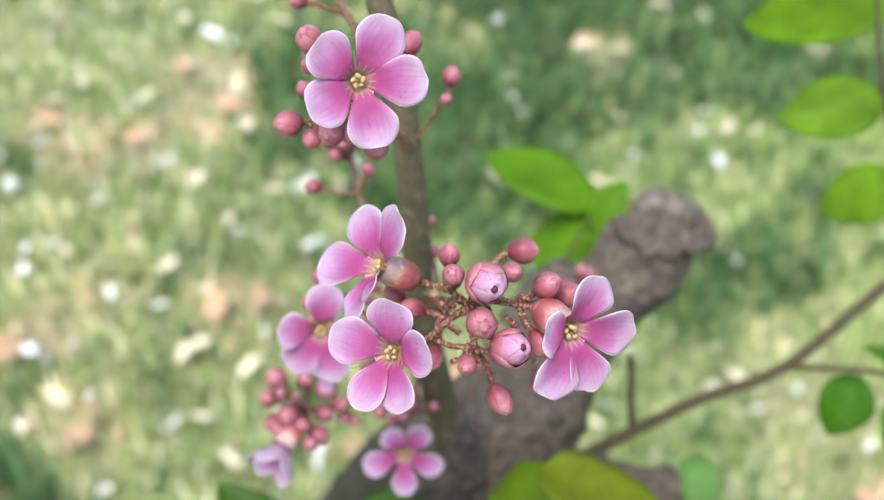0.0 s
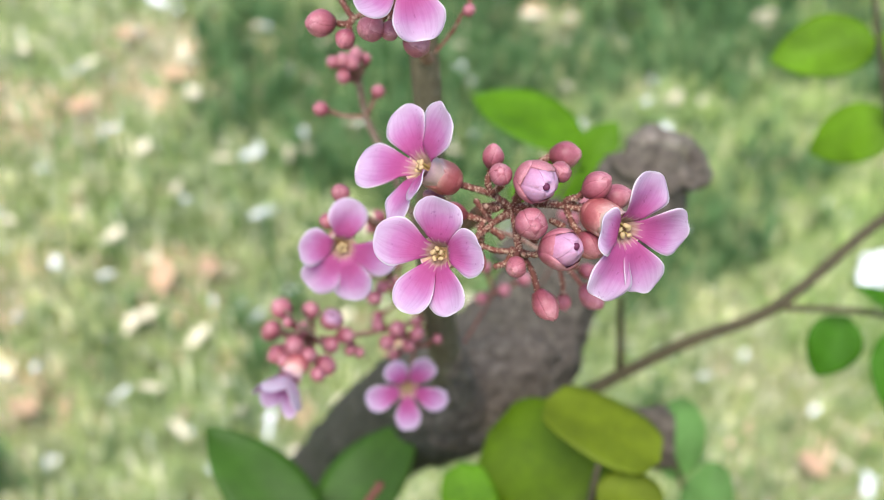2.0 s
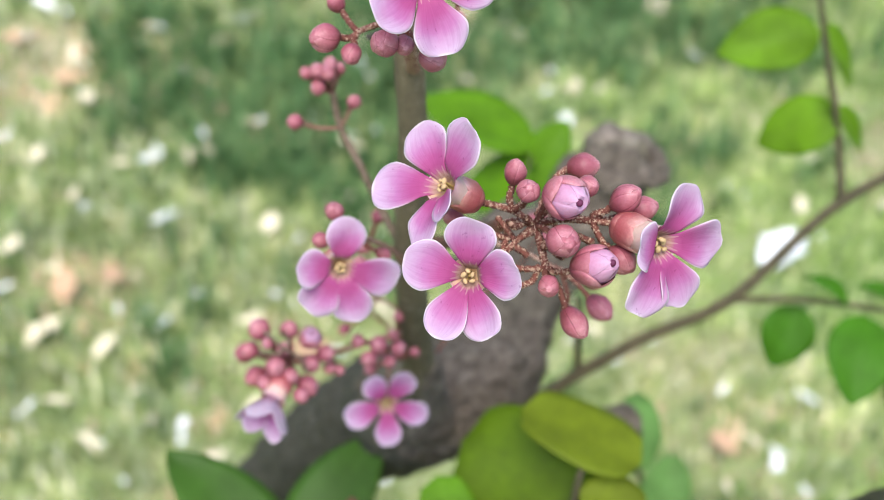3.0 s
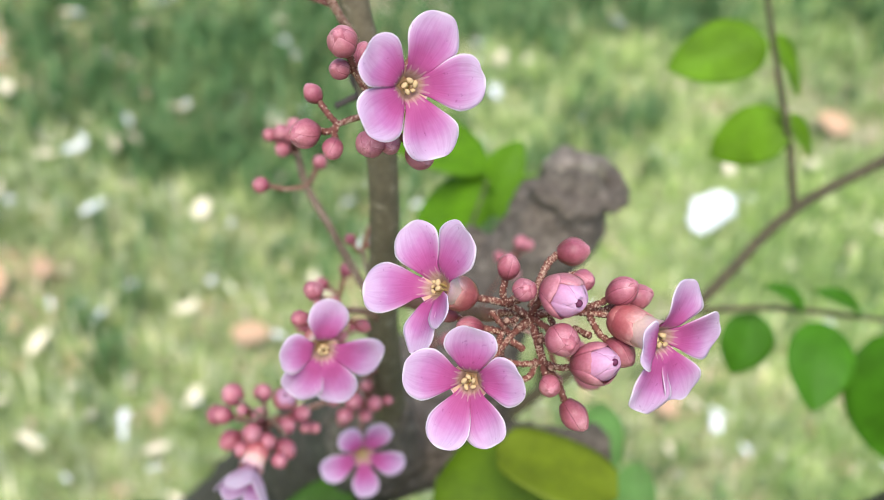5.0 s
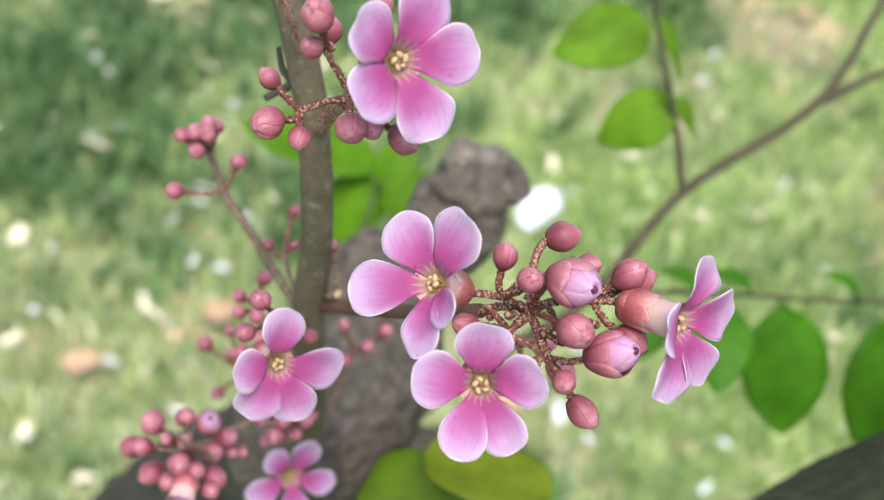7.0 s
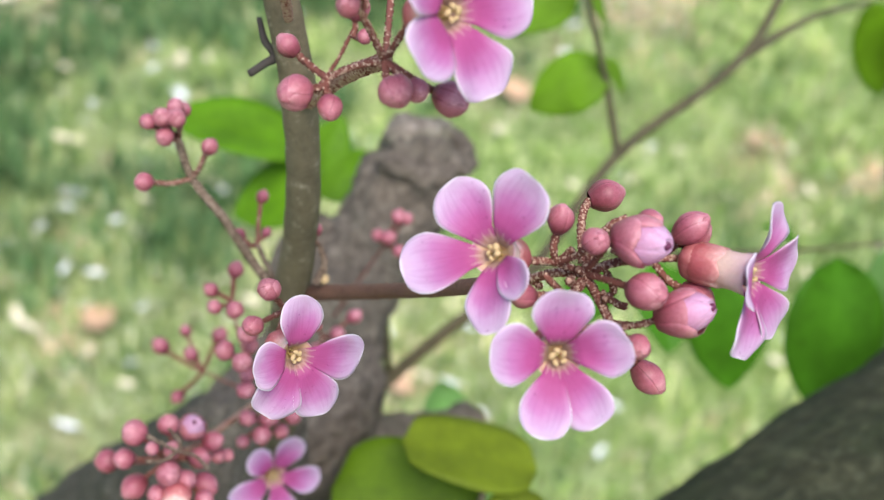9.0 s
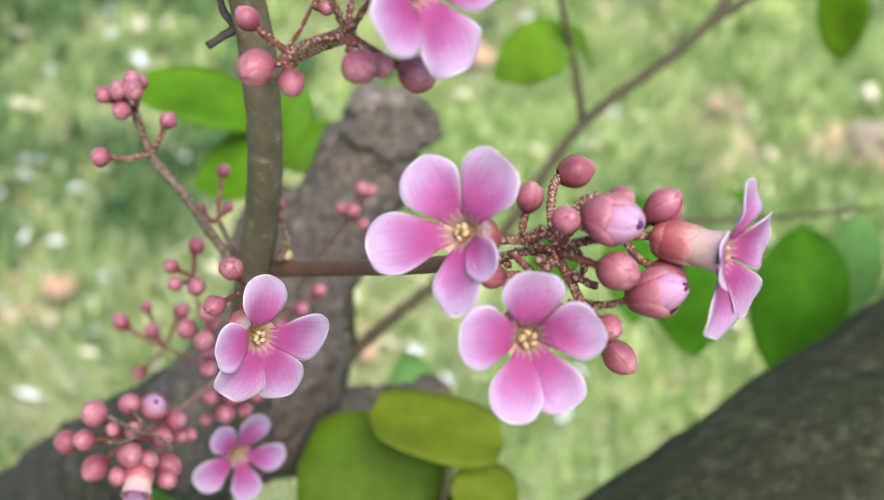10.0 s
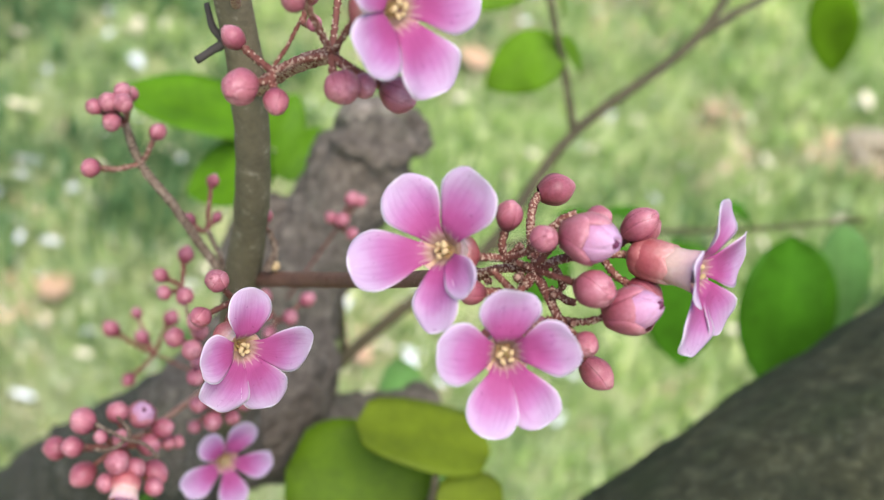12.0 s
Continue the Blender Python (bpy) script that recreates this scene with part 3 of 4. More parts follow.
def grass_material(name, a, b_, c_, patchy=1.0):
    m, n, l, b = mat(name, 0.6, 0.3)
    g = n.new("ShaderNodeNewGeometry")
    r = ramp(n, [(0.0, a), (0.55, b_), (1.0, c_)])
    l.new(g.outputs["Random Per Island"], r.inputs[0])
    tone = ramp(n, [(0.34, (0.72, 0.80, 0.72)), (0.62, (1.1, 1.08, 1.0))])
    l.new(noise_tex(n, l, 1.7, 4).outputs[0], tone.inputs[0])
    c = mixed(n, l, "MULTIPLY", 1.0, r.outputs[0], tone.outputs[0])
    clump = ramp(n, [(0.34, (0.55, 0.63, 0.52)), (0.50, (0.97, 0.98, 0.95)), (0.66, (1.60, 1.48, 1.48))])
    l.new(noise_tex(n, l, 13, 2, 0.6).outputs[0], clump.inputs[0])
    c = mixed(n, l, "MULTIPLY", patchy, c, clump.outputs[0])
    l.new(c, b.inputs["Base Color"])
    thin(m, n, l, b, c, 0.3)
    return m


ground()
# dark green spots that paint the lawn's dappled shade into the grass colour
SHADE_SPOTS = [(-0.3, 2.55, 0.16), (1.15, 2.35, 0.14), (1.7, 2.2, 0.15), (0.55, 2.59, 0.29), (0.25, 2.71, 0.18), (-0.69, 1.23, 0.10), (-0.33, 2.3, 0.18), (-0.06, 2.29, 0.16), (0.03, 2.23, 0.24), (0.82, 2.02, 0.11), (0.78, 2.48, 0.18), (-0.1, 2.02, 0.14), (0.9, 3.1, 0.3), (0.1, 3.2, 0.4), (1.5, 3.2, 0.3), (0.58, 1.72, 0.09), (0.46, 1.64, 0.08), (0.68, 1.77, 0.08), (0.46, 1.84, 0.09)]
DRY = [(-0.61, 2.46, 0.12), (-0.49, 2.32, 0.09), (-0.72, 2.16, 0.1), (-0.61, 1.35, 0.06), (-0.42, 1.67, 0.06), (-0.33, 1.65, 0.05), (0.38, 2.58, 0.07), (0.21, 1.51, 0.05), (2.0, 1.34, 0.08), (1.76, 1.59, 0.05), (-0.01, 1.49, 0.05), (-0.92, 2.26, 0.09), (0.69, 1.23, 0.08), (-0.77, 1.56, 0.07), (1.3, 1.9, 0.12), (1.9, 2.2, 0.15)]
rg = np.random.default_rng(5)
gx, gy = rg.uniform(-2.7, 4.4, 290000), rg.uniform(-0.6, 5.6, 290000)
shady = np.array([0.6 * noise.noise((a * 2.1, b * 2.1, 4)) + 0.45 * noise.noise((a * 7, b * 7, 9)) + 0.55 * noise.noise((a * 19, b * 19, 3)) for a, b in zip(gx, gy)])
dry = np.array([0.5 * noise.noise((a * 2.6, b * 2.6, 14)) + 0.5 * noise.noise((a * 9, b * 9, 19)) + 0.55 * noise.noise((a * 23, b * 23, 8)) for a, b in zip(gx, gy)])
for cx, cy, r in SHADE_SPOTS:
    shady += 0.95 * np.exp(-(((gx - cx) ** 2 + (gy - cy) ** 2) / r ** 2))
for cx, cy, r in DRY:
    dry += 1.2 * np.exp(-(((gx - cx) ** 2 + (gy - cy) ** 2) / (1.2 * r) ** 2))
shady += rg.normal(0, 0.16, len(gx))
dry += rg.normal(0, 0.16, len(gx))
is_dry = dry > 0.44
is_shady = (shady > 0.42) & ~is_dry
bare = (rg.random(len(gx)) < 0.35) & is_dry
edge = np.minimum.reduce([gx + 2.7, 4.4 - gx, gy + 0.6, 5.6 - gy])
inside = rg.random(len(gx)) < np.clip(edge / 1.3, 0, 1)
plainly = ~is_dry & ~is_shady & inside
is_dry, is_shady = is_dry & inside, is_shady & inside
fresh = plainly & (gx + 0.18 * np.sin(3.1 * gy + 1) + 0.12 * np.sin(7 * gy + 2 * gx) + rg.normal(0, 0.14, len(gx)) > 0.62)
plainly = plainly & ~fresh
blades("fresh_grass", gx[fresh], gy[fresh], 0.015, 0.05, 0.007, grass_material("fresh_grass", (0.245, 0.365, 0.094), (0.435, 0.560, 0.200), (0.82, 0.83, 0.50), 0.6), "short fresh green grass", "grass", 8)
blades("grass", gx[plainly], gy[plainly], 0.015, 0.05, 0.007, grass_material("grass", (0.290, 0.368, 0.127), (0.506, 0.548, 0.284), (0.91, 0.85, 0.68)), "short light green grass", "grass", 5)
# taller grass whose dark green carries the painted shade
blades("shaded_grass", gx[is_shady], gy[is_shady], 0.03, 0.085, 0.008, grass_material("shaded_grass", (0.056, 0.130, 0.047), (0.108, 0.215, 0.080), (0.24, 0.355, 0.168)), "taller dark green grass in patches, dappled shade put into its colour", "grass", 6)
blades("dry_grass", gx[is_dry & ~bare], gy[is_dry & ~bare], 0.01, 0.03, 0.008, grass_material("dry_grass", (0.56, 0.40, 0.28), (0.80, 0.61, 0.47), (0.92, 0.80, 0.69)), "flattened tan dry grass in patches", "grass", 7)


def litter(name, colour, places, seed, label, category, turn=None, slim=1.0):
    """Dry leaves, pale scraps and stand-ins for sun flecks lying on the grass: small curled blades; places: x, y,
    length; slim: least share of width.
    """
    r = random.Random(seed)
    m = plain_material(name, colour, 0.7, 0.0, 60)
    shapes = []
    for k in range(4):
        vs, fs = [], []
        for i in range(7):
            t = i / 6
            w = 0.40 * math.sin(math.pi * min(0.96, 0.08 + 0.88 * t)) ** 0.7 * r.uniform(0.8, 1.15)
            for j in range(5):
                u = j / 2 - 1
                vs.append((u * w, t - 0.5, 0.10 * math.sin(3 * t + k) + 0.08 * u * u + 0.04))
        for i in range(6):
            for j in range(4):
                q = i * 5 + j
                fs.append((q, q + 1, q + 6, q + 5))
        me = bpy.data.meshes.new(name)
        me.from_pydata(vs, [], fs)
        me.shade_smooth()
        me.materials.append(m)
        shapes.append(me)
    for k, (x, y, s) in enumerate(places):
        ob = new(name, shapes[k % 4])
        ob.matrix_world = Matrix.LocRotScale((x, y, 0.032), Euler((r.uniform(0.0, 0.5), r.uniform(-0.3, 0.3), r.random() * 6.3 if turn is None else turn)), (s * r.uniform(slim, 1), s * r.uniform(1, 2 - slim), s))
        tagged(ob, label, category, name)


# places of near-white scraps that stand in for sun flecks and glints
PALE_SPOTS = [(0.59, 2.1, 0.031), (0.16, 2.35, 0.022), (-0.9, 2.02, 0.026), (-0.45, 1.36, 0.021), (-0.73, 1.53, 0.022), (-0.57, 2.64, 0.036), (-0.8, 1.75, 0.022), (-0.29, 2.02, 0.033), (-0.58, 2.11, 0.017), (-0.2, 1.28, 0.02), (0.53, 1.39, 0.016), (0.61, 1.44, 0.017), (0.59, 2.3, 0.019), (-0.52, 1.65, 0.015), (-0.32, 1.58, 0.016), (0.33, 1.52, 0.014), (-0.6, 2.09, 0.019), (0.84, 1.28, 0.021), (0.75, 1.17, 0.02), (0.95, 2.35, 0.027), (1.58, 2.1, 0.017)]
MORE_SPOTS = [(1.49, 2.0, 0.018), (0.15, 1.31, 0.028), (0.74, 1.15, 0.019), (0.28, 1.63, 0.016), (0.28, 1.82, 0.017), (0.3, 1.86, 0.028), (-0.62, 1.69, 0.019), (-0.76, 1.83, 0.013), (0.14, 2.71, 0.029), (-0.25, 1.83, 0.025), (0.06, 1.45, 0.02), (0.7, 1.31, 0.017), (-0.24, 1.54, 0.021), (-0.18, 1.61, 0.018), (0.12, 2.07, 0.016), (0.91, 0.95, 0.013), (1.48, 1.62, 0.012), (-0.2, 1.31, 0.016)]
r = random.Random(11)
few = [(x, y, r.uniform(0.005, 0.015)) for x, y in [(r.uniform(-1.0, 0.6), r.uniform(1.1, 2.8)) for _ in range(100)] + [(r.uniform(0.5, 2.4), r.uniform(1.0, 3.0)) for _ in range(40)]]
litter("sun_fleck", (0.90, 0.89, 0.86), [(x, y, 1.35 * s) for x, y, s in PALE_SPOTS + MORE_SPOTS + few], 8, "near-white leaf-shaped scrap standing in for a sun fleck on the grass", "leaf", slim=0.35)
straw = [(r.uniform(1.2, 1.85), r.uniform(0.85, 1.6), r.uniform(0.01, 0.028)) for _ in range(30)] + [(r.uniform(-1.1, 0.7), r.uniform(1.0, 2.9), r.uniform(0.015, 0.05)) for _ in range(90)] + [(r.uniform(0.4, 2.4), r.uniform(0.9, 2.8), r.uniform(0.015, 0.04)) for _ in range(25)]
litter("straw_leaf", (0.80, 0.70, 0.50), straw, 21, "straw-coloured dry leaf lying on the grass", "leaf", slim=0.4)
litter("white_scrap", (0.93, 0.93, 0.93), [(0.925, 1.645, 0.112)], 9, "white oval scrap lying on the grass", "litter", radians(-55))
litter("dry_leaf", (0.52, 0.33, 0.20), [(x + r.uniform(-0.05, 0.05), y + r.uniform(-0.05, 0.05), r.uniform(0.05, 0.09)) for x, y, _ in DRY], 7, "curled tan dry leaf lying on the grass", "leaf")



def concrete_piece(x, y, turn):
    """A broken corner of a cast concrete frame, half sunk in the grass."""
    bm = bmesh.new()
    for cx, cy, sx, sy, sz in ((0.10, 0.0, 0.24, 0.038, 0.050), (0.0, -0.040, 0.030, 0.06, 0.034), (0.085, -0.045, 0.026, 0.07, 0.030)):
        made = bmesh.ops.create_cube(bm, size=1.0)["verts"]
        bmesh.ops.scale(bm, vec=(sx, sy, sz), verts=made)
        bmesh.ops.translate(bm, vec=(cx, cy, sz / 2), verts=made)
    bmesh.ops.bevel(bm, geom=bm.edges[:], offset=0.005, segments=2, affect="EDGES")
    bmesh.ops.triangulate(bm, faces=bm.faces[:])
    bmesh.ops.subdivide_edges(bm, edges=bm.edges[:], cuts=2, use_grid_fill=True)
    for v in bm.verts:
        v.co += 0.006 * noise.noise_vector(v.co * 40)
    me = bpy.data.meshes.new("concrete_piece")
    bm.to_mesh(me)
    bm.free()
    me.shade_smooth()
    me.materials.append(grain_material("worn_concrete", (0.22, 0.18, 0.12), (0.40, 0.34, 0.24), (0.52, 0.46, 0.35), 90, 0.9, 0.6, 0.003))
    ob = new("concrete_piece", me)
    ob.matrix_world = pose(x, y, 0.0, 0, 0, turn)
    tagged(ob, "pale broken concrete piece lying in the grass", "concrete")


concrete_piece(1.975, 1.37, -19)

# ---- tree: grey limb with a broken end, stem, branches and leaves ----
tree = thing("starfruit_tree", (-8, 165.0, -63.8), "small starfruit tree with grey pruned limbs and green leaflets", "tree")


def limb(name, pieces, material, label, voxel, lumps, uneven=0.10):
    v, f, u = joined([tube(p, 10, 24, uneven, 0.9) for p in pieces])
    ob = mesh_part(name, v, f, material, tree, label)
    rm = ob.modifiers.new("blend", "REMESH")
    rm.mode, rm.voxel_size, rm.use_smooth_shade = "VOXEL", voxel, True
    sm = ob.modifiers.new("soften", "SMOOTH")
    sm.factor, sm.iterations = 0.5, 3
    for k, (size, strength) in enumerate(lumps):
        tx = bpy.data.textures.new(name, "CLOUDS")
        tx.noise_scale, tx.noise_depth = size, 3
        dp = ob.modifiers.new("lumps", "DISPLACE")
        dp.texture, dp.strength, dp.mid_level, dp.texture_coords = tx, strength, 0.5, "LOCAL"
    return ob


limb("lower_limb", [
    [(-4.3, 48, -12.5, 1.9), (-2.0, 39, -8.1, 1.56), (-0.45, 31.4, -5.6, 1.44), (0.3, 28.6, -4.88, 1.52), (1.0, 27.9, -4.7, 1.32)],
], SHADEBARK, "olive-grey limb below the fork, darkened by painted shade", 0.0008, [(0.009, 0.0022), (0.0035, 0.0012)])
limb("trunk", [
    [(0.2, 28.9, -4.9, 1.30), (0.5, 28.2, -4.68, 1.50), (1.5, 27.4, -3.95, 1.50), (2.3, 27.6, -2.9, 1.28), (3.2, 27.6, -1.7, 1.0), (4.2, 27.1, -0.5, 0.98), (4.65, 26.85, 0.05, 1.0), (4.95, 26.8, 0.4, 0.8)],
    [(1.0, 27.2, -4.7, 1.1), (2.6, 27.6, -5.25, 0.85), (3.9, 28.0, -5.55, 0.66), (4.9, 28.0, -5.70, 0.68), (5.30, 28.0, -5.72, 0.71), (5.46, 28.0, -5.72, 0.70)],
    [(1.9, 28.0, -1.9, 0.7), (2.55, 27.9, -0.85, 0.55), (2.72, 27.8, -0.4, 0.36), (2.7, 27.8, -0.2, 0.15)],
    [(0.3, 26.2, -4.6, 0.7), (0.2, 24.8, -3.9, 0.42), (0.1, 23.8, -3.2, 0.33)],
    [(3.80, 26.5, 0.60, 0.20), (3.95, 26.15, 0.45, 0.24), (4.15, 26.0, 0.28, 0.24), (4.35, 25.92, 0.04, 0.25), (4.62, 25.95, 0.18, 0.17), (4.85, 25.95, -0.04, 0.25), (5.15, 25.95, 0.10, 0.17), (5.45, 26.1, 0.0, 0.23), (5.85, 26.35, 0.14, 0.17)],
    [(4.10, 26.15, 0.85, 0.18), (4.36, 25.95, 0.55, 0.15), (4.56, 25.98, 0.70, 0.17), (4.85, 26.0, 0.44, 0.19), (5.0, 26.0, 0.75, 0.16)],
    [(5.1, 26.05, 0.50, 0.16), (5.3, 26.05, 0.28, 0.15), (5.6, 26.15, 0.42, 0.17), (5.5, 26.3, 0.75, 0.15)],
], BARK, "rough grey bark limb with broken callused stubs", 0.0007, [(0.009, 0.0030), (0.0035, 0.0019)])

limb("broken_end", [
    [(4.28, 26.85, 0.62, 0.44), (4.75, 26.85, 0.74, 0.60), (5.25, 26.8, 0.62, 0.57), (5.65, 26.7, 0.42, 0.40), (6.02, 26.6, 0.22, 0.15)],
    [(4.70, 27.2, 1.05, 0.34), (4.95, 27.3, 1.28, 0.24)],
], LITBARK, "grey end of the broken limb, paler by painted sunlight", 0.0007, [(0.006, 0.0016), (0.003, 0.0010)])

limb("lower_trunk", [
    [(-8, 165, -63.8, 6.5), (-8, 120, -50, 5.0), (-7.2, 75, -28, 3.4), (-4.3, 48, -12.5, 1.9), (-3.6, 45, -11, 1.6)],
], SHADEBARK, "grey trunk below the fork", 0.004, [(0.03, 0.006)])
limb("thick_limb", [
    [(-6.8, 70, -26, 3.4), (-5.0, 42, -19, 3.8), (-2.0, 26, -13.2, 4.0), (4.5, 22.2, -11.1, 4.0), (11.4, 21.4, -9.27, 4.0), (19, 21.0, -7.5, 3.9), (30, 20.5, -4.8, 3.7), (48, 20.0, -1.0, 3.4)],
], DARKBARK, "thick dark limb with rough greenish-grey bark", 0.0014, [(0.03, 0.0014), (0.005, 0.0010)], 0.02)

# upright shoot
SHOOT = [(0.2, 25.2, -4.2), (0.0, 23.5, -3.0), (-0.2, 22.0, -2.0), (-0.36, 20.6, -1.0), (-0.40, 19.35, 0.0), (-0.46, 18.41, 1.0), (-0.58, 17.7, 2.0), (-0.77, 17.2, 3.0), (-1.0, 16.9, 4.0), (-1.5, 16.6, 6.0)]
v, f, u = tube([(*p, r_) for p, r_ in zip(SHOOT, (0.36, 0.31, 0.28, 0.255, 0.225, 0.215, 0.21, 0.20, 0.19, 0.17))], 8, 20, 0.06, 3.0)
shoot = mesh_part("shoot", v, f, STEM, tree, "smooth brown upright shoot", u)


def on_stem(z, off=(0, 0, 0)):
    i = max(k for k in range(len(SHOOT) - 1) if SHOOT[k][2] <= z)
    t = (z - SHOOT[i][2]) / (SHOOT[i + 1][2] - SHOOT[i][2])
    return tuple(p + (q_ - p) * t + o for p, q_, o in zip(SHOOT[i], SHOOT[i + 1], off))


v, f, u = tube([(-0.86, 17.75, 2.60, 0.03), (-0.85, 17.75, 2.33, 0.05), (-0.77, 17.75, 2.15, 0.055), (-0.92, 17.75, 2.07, 0.045), (-1.12, 17.75, 1.99, 0.05)], 5, 8, 0.25, 5)
mesh_part("dry_stub", v, f, STUB, shoot, "black dried leaf stub", u)

# thin branch and its twigs
branch = mesh_part("branch", *tube([(3.0, 29.9, -5.45, 0.235), (4.35, 31.1, -4.93, 0.168), (6.4, 30.6, -3.82, 0.151), (8.5, 29.75, -2.82, 0.143), (11.08, 29.1, -0.57, 0.13), (14.0, 27.4, 1.15, 0.113), (15.9, 26.7, 3.6, 0.092), (18.4, 26.0, 7.0, 0.084)], 8, 12, 0.08, 3.0)[:2], TWIG, tree, "thin brown side branch")
for pts in ([(4.89, 31.2, -4.62, 0.11), (4.75, 30.4, -3.5, 0.085), (4.6, 29.6, -2.6, 0.07)],
            [(11.1, 29.1, -0.6, 0.11), (10.9, 28.7, 1.0, 0.085), (10.4, 28.0, 2.5, 0.075), (9.75, 27.0, 4.4, 0.06), (9.4, 26.2, 6.5, 0.05)],
            [(8.5, 29.75, -2.85, 0.09), (10.5, 29.3, -2.95, 0.07), (12.6, 28.7, -3.35, 0.06), (14.7, 28.0, -3.8, 0.055), (18.5, 27.5, -4.4, 0.045)],
            [(14.0, 27.4, 1.15, 0.12), (16.7, 27.8, 1.75, 0.085), (20.5, 29.5, 1.9, 0.06)]):
    v, f, u = tube(pts, 8, 10, 0.10, 3.0)
    mesh_part("twig", v, f, TWIG, branch, "", u)

for base, tip, w, face, m_, bend, fold in (
        ((10.35, 28.3, 3.45), (8.0, 28.9, 3.1), 1.55, (-0.3, -1, 0.2), FRESH, 0.06, 0.10),
        ((10.95, 28.6, 1.6), (9.2, 29.6, 0.95), 1.45, (-0.3, -1, 0.2), FRESH, 0.06, 0.10),
        ((10.4, 28.2, 3.6), (11.4, 29.0, 2.2), 1.0, (0.3, -0.9, 0.5), FRESH, 0.05, 0.10),
        ((10.8, 28.5, 1.7), (11.75, 29.2, 0.6), 0.85, (0.3, -0.9, 0.5), FRESH, 0.05, 0.10),
        ((10.2, 27.5, 5.4), (7.4, 30.0, 5.6), 1.7, (-0.1, -1, 0.25), FRESH, 0.05, 0.08),
        ((10.3, 29.8, -3.1), (9.55, 30.0, -4.6), 1.35, (-0.2, -1, 0.2), DEEP, 0.05, 0.08),
        ((11.4, 28.5, -3.3), (10.5, 27.7, -5.28), 1.65, (-0.2, -1, 0.2), DEEP, 0.04, 0.08),
        ((13.1, 28.5, -3.7), (13.18, 29.2, -7.1), 2.25, (-0.3, -1, 0.2), DEEP, 0.04, 0.06),
        ((16.2, 27.8, -4.3), (15.6, 28.8, -8.6), 2.7, (-0.35, -1, 0.2), DEEP, 0.03, 0.06),
        ((17.8, 27.6, -4.35), (17.4, 28.0, -7.3), 1.45, (-0.35, -1, 0.3), PALE, 0.03, 0.06),
        ((11.1, 28.9, -3.08), (10.05, 28.9, -2.3), 0.55, (0.45, -0.75, 0.5), DEEP, 0.10, 0.25),
        ((12.5, 28.7, -3.3), (11.25, 28.7, -2.55), 0.55, (0.45, -0.75, 0.5), DEEP, 0.10, 0.25),
        ((15.0, 27.9, -3.85), (14.1, 28.0, -3.0), 0.55, (0.45, -0.75, 0.5), DEEP, 0.10, 0.25),
        ((20.4, 29.4, 1.9), (21.7, 31.0, -0.75), 1.5, (-0.5, -0.8, 0.1), FRESH, 0.05, 0.08)):
    leaf(branch, base, tip, w, face, m_, bend, fold, "" if m_ in (GREEN, FRESH) else "darker leaflet" if m_ is DEEP else "pale leaflet")

# leaves by the limb
spray = mesh_part("leaf_stalk", *tube([(2.4, 28.3, -1.0, 0.05), (3.3, 29.3, 0.3, 0.035), (3.8, 30, 1.1, 0.03)], 6, 8, 0.1, 3)[:2], TWIG, tree)
for base, tip, w, face, m_ in (((3.75, 30.2, 1.0), (1.15, 31.8, 2.58), 1.8, (0, -0.8, 0.7), GREEN),
                               ((3.68, 29.7, 0.6), (4.5, 29.5, 1.65), 0.95, (0.2, -0.9, 0.5), GREEN),
                               ((3.66, 29.6, -0.05), (4.9, 29.4, 0.78), 1.0, (0.1, -0.95, 0.3), GREEN),
                               ((3.9, 30.0, 0.3), (2.05, 31.3, 0.0), 1.75, (0, -0.9, 0.5), GREEN)):
    leaf(spray, base, tip, w, face, m_, 0.05, 0.08)
low = mesh_part("leaf_stalk", *tube([(2.3, 26.3, -8.0, 0.09), (2.75, 24.2, -7.0, 0.09), (2.80, 22.7, -5.45, 0.065), (3.0, 22.9, -5.0, 0.045)], 6, 8, 0.1, 3)[:2], TWIG, tree)
for base, tip, w, face, m_, b_, lab in (((4.02, 22.75, -5.22), (1.98, 23.5, -4.15), 1.60, (0.15, -0.67, 0.73), LIME, 0.0, "yellow-green leaflet"),
                                        ((3.3, 23.7, -6.2), (1.0, 25.0, -5.0), 2.3, (-0.2, -0.95, 0.3), MOSS, 0.05, "mossy green leaflet"),
                                        ((2.85, 22.8, -5.65), (4.0, 22.6, -6.2), 1.1, (0.1, -0.9, 0.5), LIME, 0.05, "yellow-green leaflet"),
                                        ((0.9, 24.0, -7.4), (0.35, 24.1, -5.5), 1.1, (-0.2, -0.9, 0.4), GREEN, 0.05, "")):
    leaf(low, base, tip, w, face, m_, b_, 0.06, lab, belly=0.5 if b_ == 0.0 else 0.58, full=0.34 if b_ == 0.0 else 0.45)
side = mesh_part("leaf_stalk", *tube([(-1.2, 25.6, -6.2, 0.09), (-2.0, 26.2, -7.4, 0.08), (-2.6, 26.8, -8.0, 0.06)], 6, 8, 0.1, 3)[:2], STALK, tree)
for base, tip, w, m_ in (((-2.5, 26.5, -7.9), (-5.1, 27.6, -5.3), 1.75, DARK), ((-2.6, 27.0, -7.8), (-0.4, 28.0, -5.3), 1.7, DARK)):
    leaf(side, base, tip, w, (0, -0.85, 0.6), m_, 0.05, 0.06)
rear = mesh_part("leaf_stalk", *tube([(4.9, 28.3, -5.6, 0.09), (6.0, 31, -6.2, 0.08), (7.0, 33, -8.0, 0.06)], 6, 8, 0.1, 3)[:2], TWIG, tree)
